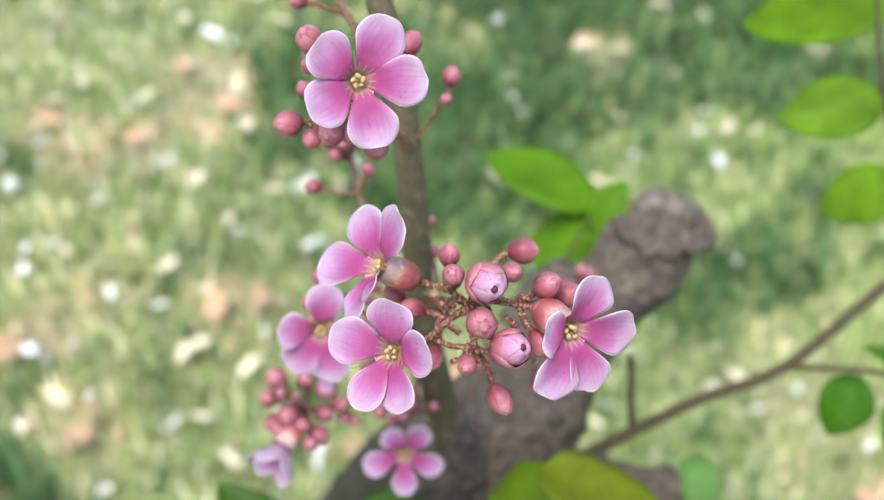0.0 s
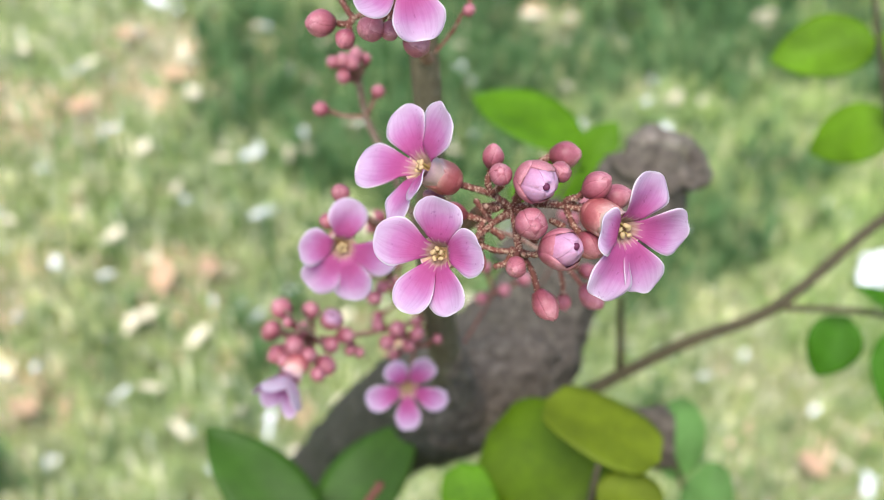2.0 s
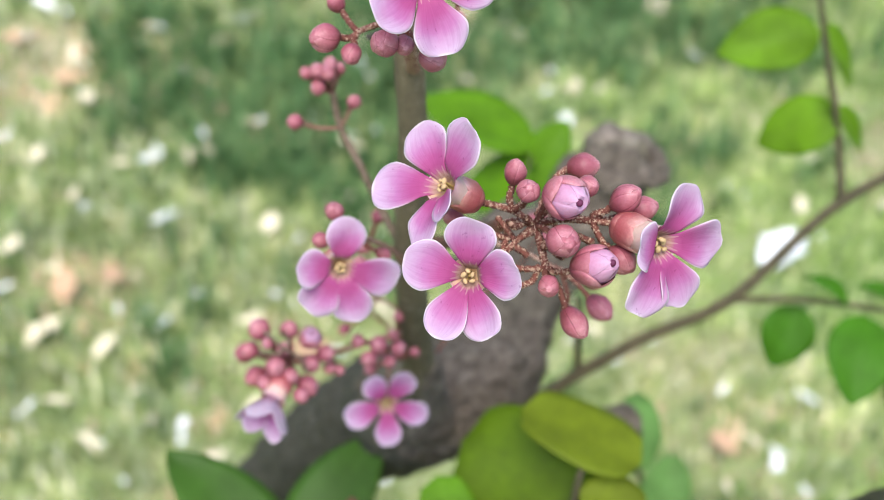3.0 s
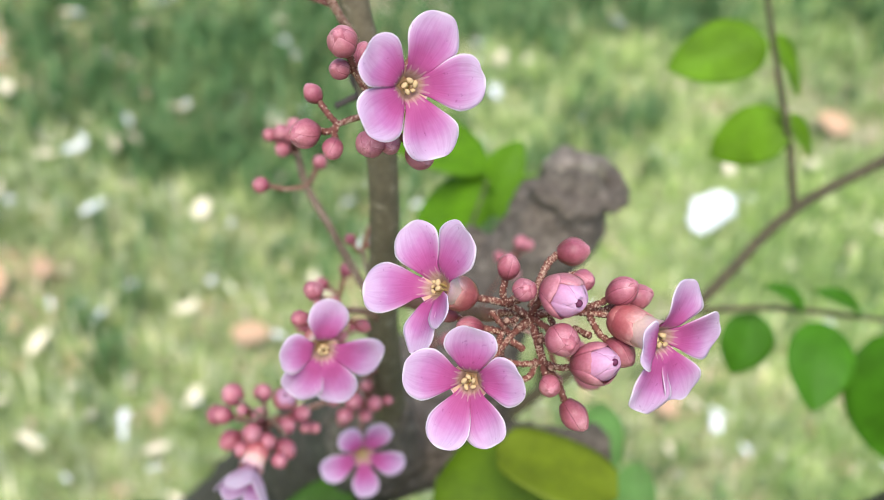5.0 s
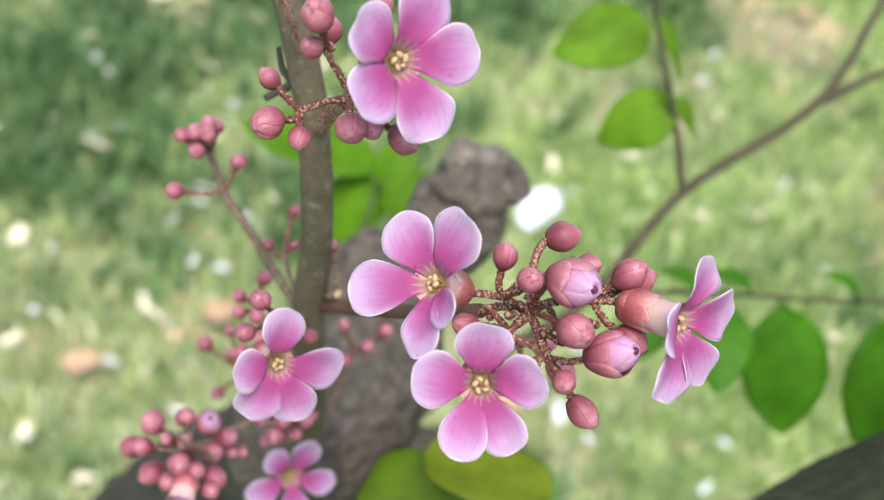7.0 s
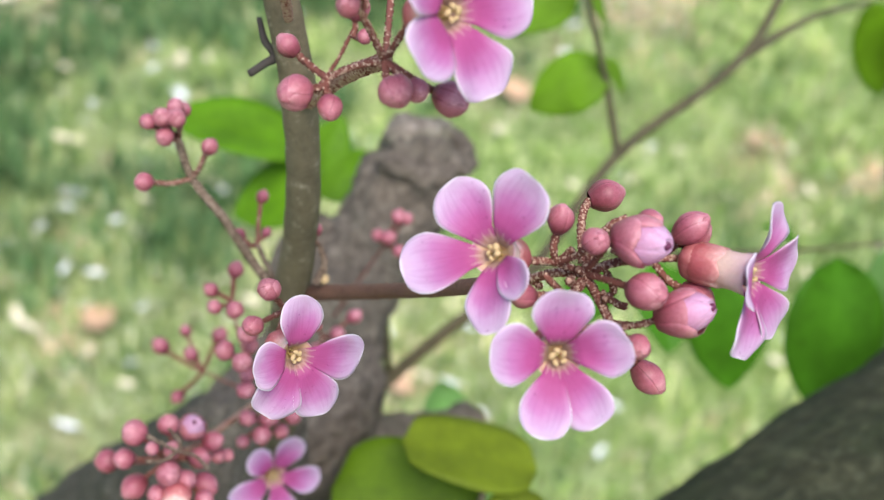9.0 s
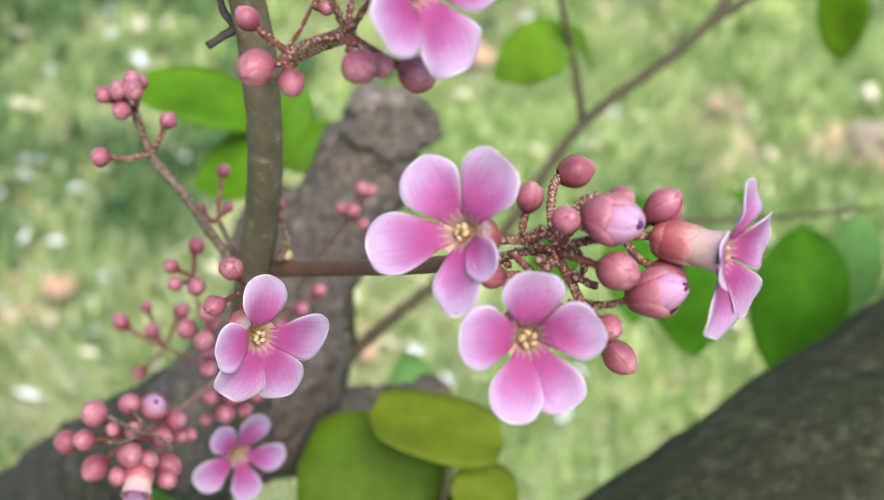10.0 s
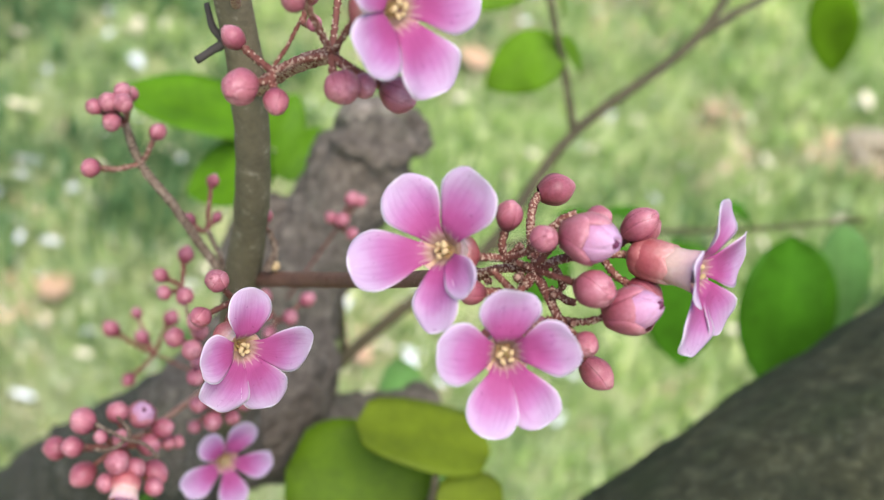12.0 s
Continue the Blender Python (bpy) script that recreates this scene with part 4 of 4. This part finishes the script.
for base, tip in (((6.7, 33, -7.8), (7.0, 33, -5.5)), ((7.2, 33, -8.0), (7.9, 33, -9.9)), ((8.0, 33, -7.3), (7.2, 33, -9.4))):
    leaf(rear, base, tip, 1.45, (0, -0.9, 0.5), PALE, 0.05, 0.06, "pale leaflet", belly=0.5)

# ---- flower clusters ----
FL = "pink starfruit flower with five white-rimmed petals"
ROUND = "flower clusters on the tree"

# main cluster
J = on_stem(-0.9, (0.15, -0.1, 0))
main = thing("flower_cluster", J, "pink starfruit flowers and dull red buds on a scurfy stalk", "flower", ROUND)
N1, N2, N3, N4, N5 = (0.02, 14.3, -0.62), (0.31, 13.75, -0.62), (0.85, 13.45, -0.60), (0.36, 13.55, -1.08), (0.62, 13.75, -0.28)
stalk(main, [J, (0.0, 18.6, -0.88), (0.0, 16.2, -0.76), N1], 0.125, 0.085, 60, "peduncle", PEDUNCLE, 0.10)
for a, b in ((N1, N2), (N2, N3), (N2, N4), (N2, N5)):
    stalk(main, [a, mid(a, b, 0.5, (0, 0, 0.04)), b], 0.062, 0.056, 220)
q = flower(main, (-0.56, 12.95, -1.10), (-0.37, -0.93, -0.06), [(80, 0.63, -0.19), (6, 0.6, -0.2), (289, 0.68, -0.1), (242, 0.68, -0.21), (161, 0.64, -0.23)], 0.96, 0.54, cup=0.06, bend=-0.23, label=FL)
stalk(main, [N2, (0.05, 13.7, -0.82), mid(N2, q, 0.8, (0, 0, -0.06)), tuple(q)], 0.05, 0.048, 200, "pedicel")
q = flower(main, (-0.74, 13.41, -0.16), (-0.71, -0.64, 0.30), [(95, 0.69, -0.14), (26, 0.77, -0.2), (167, 0.82, -0.15), (248, 0.74, -0.09), (291, 0.57, -0.22)], 0.96, 0.54, cup=0.06, bend=-0.14, tube_len=0.62, label=FL)
stalk(main, [N2, (0.08, 13.8, -0.46), mid(N2, q, 0.8, (0, 0, 0.02)), tuple(q)], 0.05, 0.048, 200, "pedicel")
q = flower(main, (1.37, 12.71, -0.87), (0.40, -0.86, -0.31), [(69, 0.67, -0.03), (357, 0.72, -0.04), (289, 0.71, -0.05), (244, 0.75, -0.01), (164, 0.42, -0.07)], 1.0, 0.52, cup=0.09, bend=-0.04, tube_len=0.71, label=FL)
stalk(main, [N3, mid(N3, q, 0.5), tuple(q)], 0.045, 0.045, 60, "pedicel")
b = opening_bud(main, (0.49, 12.97, -0.35), (0.36, -0.85, -0.26), 0.57, 0.215)
stalk(main, [N2, mid(N2, b), tuple(b)], 0.045, 0.045, 40, "pedicel")
b = opening_bud(main, (0.74, 12.90, -1.05), (0.55, -0.80, 0.12), 0.56, 0.200)
stalk(main, [N4, mid(N4, b, 0.5, (0, 0, -0.04)), tuple(b)], 0.045, 0.045, 60, "pedicel")
set_buds(main, (0.08, 13.8, -0.46), [(0.08, 13.58, -0.05, 0.27, 0.115), (0.12, 13.14, -0.27, 0.25, 0.115)])
b = bud(main, (0.96, 14.13, -0.01), (0.95, -0.35, 0.05), 0.36, 0.150)
stalk(main, [(0.34, 13.78, -0.52), (0.52, 14.0, -0.26), (0.66, 14.12, -0.10), tuple(b)], 0.058, 0.056, 150, "pedicel")
set_buds(main, N5, [(0.77, 13.23, -0.24, 0.24, 0.11)])
set_buds(main, N3, [(1.15, 13.16, -0.38, 0.34, 0.135), (1.42, 13.5, -0.50, 0.32, 0.135), (1.09, 13.2, -1.02, 0.32, 0.14)])
set_buds(main, N2, [(0.43, 12.97, -0.79, 0.40, 0.16)])
set_buds(main, N4, [(0.27, 13.03, -1.24, 0.24, 0.105), (0.66, 13.55, -1.68, 0.34, 0.135)])
set_buds(main, (0.0, 13.85, -0.75), [(-0.34, 13.78, -0.66, 0.28, 0.11), (-0.12, 13.6, -1.22, 0.30, 0.12), (-0.55, 13.95, -0.5, 0.24, 0.10)])

for a, b in (((-0.18, 13.7, -0.98), (0.36, 13.55, -1.08)), ((-0.10, 13.75, -0.52), (0.10, 13.75, -0.80)), ((0.36, 13.6, -0.8), (0.56, 13.55, -0.98)), ((0.10, 13.6, -1.26), (0.30, 13.6, -1.05)), ((0.5, 13.7, -0.6), (0.56, 13.72, -0.86))):
    stalk(main, [a, mid(a, b, 0.5, (0.03, 0, -0.05)), b], 0.040, 0.044, 110)

N = (1.15, 16.3, -1.25)
stalk(main, [(0.0, 16.6, -0.79), (0.6, 16.5, -0.95), N], 0.05, 0.045, 60)
set_buds(main, N, [(1.60, 16.1, -1.75, 0.36, 0.15), (1.60, 16.4, -1.42, 0.24, 0.105), (1.30, 16.6, -1.85, 0.22, 0.10)])

# short scurfy pegs where buds have dropped
for node in (N1, N2, N2, N3, N4, N4, N5, (0.0, 13.75, -0.75), (0.08, 13.8, -0.46), (0.20, 13.7, -0.95), (0.55, 13.6, -0.45), (0.45, 13.6, -0.85), (0.15, 13.7, -0.62), (0.7, 13.5, -0.75)):
    d = Vector((rng.uniform(-0.8, 0.8), rng.uniform(-0.9, 0.1), rng.uniform(-0.7, 0.7))).normalized() * rng.uniform(0.14, 0.26)
    end = tuple(Vector(node) + d)
    stalk(main, [node, mid(node, end, 0.5, (rng.uniform(-0.03, 0.03), 0, rng.uniform(-0.03, 0.03))), end], 0.042, 0.050, 60, "peg")

# upper cluster
J = on_stem(1.55, (0.05, -0.15, 0))
top = thing("flower_cluster", J, "pink starfruit flower above red buds, close to the shoot", "flower", ROUND)
T0, T1, T2 = (-1.02, 14.15, 1.62), (-1.45, 14.5, 1.58), (-1.30, 13.8, 2.05)
stalk(top, [J, (-0.75, 15.8, 1.65), T0], 0.10, 0.075, 160, "peduncle")
stalk(top, [T0, mid(T0, T1, 0.5, (0, 0, 0.03)), T1], 0.05, 0.042, 130)
stalk(top, [T0, mid(T0, T2), T2], 0.045, 0.042, 90)
q = flower(top, (-0.89, 12.92, 1.80), (0.19, -0.97, -0.17), [(62, 0.75, -0.08), (0, 0.74, -0.08), (286, 0.74, -0.05), (212, 0.64, -0.14), (140, 0.64, -0.13)], 1.0, 0.54, cup=0.06, bend=-0.24, label=FL)
stalk(top, [T0, mid(T0, q), tuple(q)], 0.045, 0.045, 50, "pedicel")
set_buds(top, T1, [(-1.83, 14.35, 1.50, 0.34, 0.15), (-1.67, 14.71, 1.95, 0.22, 0.10), (-1.54, 14.34, 1.31, 0.24, 0.11)])
set_buds(top, T0, [(-1.24, 13.56, 1.31, 0.30, 0.14), (-1.03, 13.59, 1.29, 0.22, 0.10), (-0.74, 13.57, 1.16, 0.32, 0.145), (-0.38, 14.9, 2.55, 0.32, 0.13)])
set_buds(top, T2, [(-1.46, 13.31, 2.32, 0.34, 0.145), (-1.48, 13.6, 2.08, 0.24, 0.10), (-1.20, 13.9, 2.25, 0.24, 0.1)])
N = (0.03, 17.3, 2.2)
stalk(top, [J, mid(J, N, 0.5, (0.05, 0, 0)), N], 0.045, 0.035, 40)
set_buds(top, N, [(0.14, 17.2, 2.48, 0.28, 0.13), (0.06, 17.0, 2.12, 0.18, 0.085)])

# uppermost cluster, only its lower stalks in view
J = on_stem(2.45, (0, -0.12, 0))
crown = thing("flower_cluster", J, "reddish bud stalks high on the shoot", "flower", ROUND)
N = (-1.22, 15.9, 3.05)
stalk(crown, [J, (-0.98, 16.4, 2.75), N, (-1.45, 15.6, 3.5), (-1.6, 15.5, 4.3)], 0.10, 0.07, 60)
stalk(crown, [N, (-1.45, 16.3, 3.22), (-1.72, 16.6, 3.36)], 0.05, 0.04, 50)
set_buds(crown, (-1.72, 16.6, 3.36), [(-1.98, 16.6, 3.42, 0.24, 0.11)])
set_buds(crown, (-1.6, 15.5, 4.3), [(-1.75, 15.5, 4.65, 0.24, 0.11), (-1.3, 15.2, 4.7, 0.24, 0.11)])

# bud twig beside the shoot
J = on_stem(-1.0, (-0.12, -0.15, 0))
twigs = thing("flower_cluster", J, "thin twig ending in small round red buds", "flower", ROUND)
N, M_ = (-1.40, 20.3, 0.96), (-1.52, 20.1, 1.52)
stalk(twigs, [J, (-0.82, 20.4, -0.3), (-1.14, 20.2, 0.38), N, M_], 0.072, 0.055, 320, "peduncle", CRUST, 0.3)
set_buds(twigs, N, [(-2.12, 19.9, 1.04, 0.26, 0.115), (-1.2, 19.8, 1.32, 0.24, 0.105)], 90)
set_buds(twigs, M_, [(-1.75, 19.8, 1.55, 0.24, 0.115), (-1.55, 19.7, 1.9, 0.24, 0.105), (-1.75, 19.7, 1.8, 0.26, 0.12), (-1.92, 19.8, 1.78, 0.22, 0.1), (-1.4, 19.9, 1.85, 0.2, 0.09), (-1.6, 19.6, 1.75, 0.26, 0.12)], 50)
N = (-0.55, 20.9, -0.15)
stalk(twigs, [J, mid(J, N, 0.5), N], 0.055, 0.05, 120, "stalk", CRUST)
set_buds(twigs, N, [(-0.2, 21.3, 0.5, 0.2, 0.09), (-0.7, 21.2, 0.05, 0.2, 0.09), (-0.35, 21.0, 0.0, 0.16, 0.07)], 20)

# left flower
J = on_stem(-1.25, (-0.1, -0.15, 0))
left = thing("flower_cluster", J, "pink starfruit flower with a few buds before the shoot", "flower", ROUND)
N = (-1.35, 17.6, -0.72)
stalk(left, [J, (-0.8, 19.2, -0.95), N], 0.06, 0.045, 70, "peduncle")
q = flower(left, (-1.66, 16.54, -1.11), (0.09, -0.96, -0.27), [(81, 0.73, 0.0), (345, 0.81, -0.01), (284, 0.79, 0.02), (232, 0.76, 0.11), (170, 0.61, -0.13)], 0.95, 0.54, cup=0.06, bend=-0.07, label=FL)
stalk(left, [N, mid(N, q), tuple(q)], 0.04, 0.04, 40, "pedicel")
set_buds(left, N, [(-1.70, 16.88, -0.37, 0.26, 0.12), (-1.88, 17.2, -0.75, 0.26, 0.11), (-1.0, 17.8, -1.0, 0.22, 0.09)], 24)

# lower left cluster
J = on_stem(-2.5, (-0.15, -0.1, 0))
lower = thing("flower_cluster", J, "dense cluster of round red buds with one half-open flower", "flower", ROUND)
N, M_ = (-1.75, 21.6, -2.75), (-2.35, 21.1, -2.75)
stalk(lower, [J, (-0.9, 22.3, -2.65), N, M_], 0.06, 0.045, 70, "peduncle")
set_buds(lower, M_, [(x, y, z, 1.08 * ln, 1.12 * r_) for x, y, z, ln, r_ in [(-2.83, 20.7, -2.19, 0.33, 0.15), (-2.35, 20.8, -2.23, 0.28, 0.125), (-2.93, 21.2, -3.02, 0.33, 0.15), (-2.59, 20.3, -2.77, 0.36, 0.14), (-3.0, 21.0, -2.55, 0.26, 0.12),
                     (-2.38, 20.4, -2.95, 0.28, 0.125), (-2.09, 20.6, -3.15, 0.34, 0.15), (-3.12, 21.8, -2.68, 0.30, 0.14), (-2.45, 20.4, -2.5, 0.22, 0.1), (-2.02, 20.9, -2.83, 0.28, 0.125), (-1.76, 21.0, -2.68, 0.26, 0.12), (-2.75, 20.5, -3.05, 0.26, 0.12), (-2.2, 20.3, -3.25, 0.24, 0.11), (-2.7, 20.4, -2.4, 0.18, 0.08)]], 14)
b = opening_bud(lower, (-2.0, 21.0, -2.40), (0.15, -0.8, 0.4), 0.46, 0.18)
stalk(lower, [N, mid(N, b), tuple(b)], 0.035, 0.035, 20, "pedicel")
set_buds(lower, N, [(-1.55, 21.3, -3.0, 0.2, 0.09), (-1.7, 21.2, -2.95, 0.22, 0.1)], 14)
q = flower(lower, (-2.66, 20.2, -3.30), (-0.45, -0.48, -0.75), [(100, 0.43), (165, 0.40), (232, 0.42), (300, 0.42), (25, 0.46)], 1.0, 0.46, 0.10, -0.46, 0.46, "half-open lilac starfruit flower")
stalk(lower, [M_, mid(M_, q), tuple(q)], 0.035, 0.04, 20, "pedicel")
stalk(lower, [(-2.74, 20.32, -2.20), (-2.45, 20.2, -2.47), (-2.22, 20.18, -2.62), (-2.08, 20.2, -2.85)], 0.030, 0.034, 150, "stalk", CRUST, 0.4)
stalk(lower, [(-2.44, 20.35, -2.20), (-2.36, 20.25, -2.38), (-2.40, 20.22, -2.52)], 0.028, 0.030, 70, "stalk", CRUST, 0.4)
stalk(lower, [(-2.84, 20.3, -2.52), (-2.62, 20.22, -2.56), (-2.42, 20.22, -2.50)], 0.028, 0.030, 80, "stalk", CRUST, 0.4)

# low flower
J = on_stem(-3.1, (-0.1, -0.15, 0))
lowest = thing("flower_cluster", J, "small pink starfruit flower low on the shoot with buds", "flower", ROUND)
N = (-0.55, 22.9, -3.05)
stalk(lowest, [J, mid(J, N), N], 0.05, 0.04, 40, "peduncle")
q = flower(lowest, (-0.70, 22.28, -3.77), (-0.02, -0.99, -0.15), [(121, 0.62, -0.1), (55, 0.76, -0.25), (339, 0.8, 0.05), (271, 0.8, 0.01), (196, 0.82, 0.01)], 0.97, 0.46, cup=0.05, bend=-0.30, label=FL)
stalk(lowest, [N, mid(N, q), tuple(q)], 0.035, 0.04, 20, "pedicel")
set_buds(lowest, N, [(-0.55, 22.2, -2.55, 0.24, 0.10), (-0.75, 22.6, -2.85, 0.24, 0.10), (-0.2, 22.6, -2.35, 0.22, 0.09), (-0.95, 22.7, -3.2, 0.22, 0.1), (-0.15, 22.5, -2.9, 0.2, 0.085), (-0.45, 22.0, -2.2, 0.22, 0.095)], 14)

# small bud twigs behind
J = on_stem(-2.9, (-0.1, 0.1, 0))
back1 = thing("flower_cluster", J, "thin twig with a few small red buds", "flower", ROUND)
N = (-0.75, 25.2, -2.35)
stalk(back1, [J, mid(J, N), N], 0.04, 0.035, 30)
set_buds(back1, N, [(-1.34, 25.38, -1.74, 0.3, 0.14), (-0.85, 25.4, -1.6, 0.2, 0.1), (-0.9, 25.2, -2.0, 0.26, 0.12), (-0.35, 25.1, -1.8, 0.28, 0.13), (-1.25, 25.4, -2.7, 0.24, 0.11)], 14)
J = (2.2, 26.4, -2.2)
back2 = thing("flower_cluster", J, "small tuft of pink buds on the grey limb", "flower", ROUND)
N = (2.55, 23.9, -0.85)
stalk(back2, [J, mid(J, N), N], 0.045, 0.035, 30)
set_buds(back2, N, [(2.71, 23.38, -0.38, 0.26, 0.125), (2.45, 23.4, -0.7, 0.26, 0.125), (2.85, 23.4, -0.45, 0.22, 0.11), (2.3, 23.5, -0.62, 0.22, 0.1), (2.5, 23.2, -0.95, 0.2, 0.1)], 14)
J = on_stem(-3.4, (0.2, 0, 0))
back3 = thing("flower_cluster", J, "short twig of small pink buds by the limb", "flower", ROUND)
N = (1.0, 23.6, -2.1)
stalk(back3, [J, mid(J, N), N], 0.04, 0.035, 30)
set_buds(back3, N, [(0.8, 23.3, -1.6, 0.24, 0.11), (1.55, 23.4, -1.85, 0.26, 0.12), (1.15, 23.3, -2.05, 0.26, 0.12), (0.7, 23.2, -2.2, 0.24, 0.11)], 14)
J = on_stem(-2.2, (-0.15, -0.1, 0))
back4 = thing("flower_cluster", J, "crowded small dull red buds close to the shoot", "flower", ROUND)
N, M_ = (-1.0, 21.2, -1.7), (-0.95, 21.5, -0.9)
stalk(back4, [J, mid(J, N), N, M_], 0.045, 0.035, 60)
set_buds(back4, N, [(-1.44, 20.5, -1.41, 0.28, 0.13), (-1.21, 20.0, -1.2, 0.28, 0.13), (-1.37, 20.0, -1.55, 0.28, 0.13), (-1.28, 20.5, -2.02, 0.26, 0.12), (-1.05, 20.6, -1.45, 0.24, 0.11), (-1.15, 20.7, -1.85, 0.24, 0.11)], 14)
set_buds(back4, M_, [(-0.77, 21.5, -0.45, 0.24, 0.11), (-1.2, 21.5, -0.65, 0.22, 0.1), (-1.1, 20.8, -0.95, 0.26, 0.12), (-1.33, 21.0, -0.85, 0.22, 0.1)], 14)
J = on_stem(-2.9, (-0.15, -0.1, 0))
back5 = thing("flower_cluster", J, "a few round red buds low on the shoot", "flower", ROUND)
N = (-0.75, 21.9, -2.75)
stalk(back5, [J, mid(J, N), N], 0.045, 0.035, 40)
set_buds(back5, N, [(-1.07, 21.0, -2.8, 0.28, 0.13), (-0.9, 21.0, -2.58, 0.30, 0.14), (-0.56, 21.0, -2.66, 0.26, 0.12), (-1.23, 21.0, -2.5, 0.24, 0.11), (-0.7, 21.3, -2.9, 0.24, 0.11)], 14)
J = (-0.27, 19.60, -0.74)
scar = thing("flower_cluster", J, "withered pale stalk with a pink bud beside the shoot", "flower", ROUND)
stalk(scar, [J, (-0.10, 19.55, -0.50), (-0.12, 19.55, -0.22)], 0.085, 0.045, 260, "stalk", CRUST, 0.45)
set_buds(scar, (-0.13, 19.60, -0.25), [(-0.11, 19.60, -0.02, 0.2, 0.09)], 10)
v, f, u = ball((-0.14, 19.60, -0.70), 0.075, 10, 6)
mesh_part("scale", v, f, ANTHER, scar, "pale tan withered scale", u)
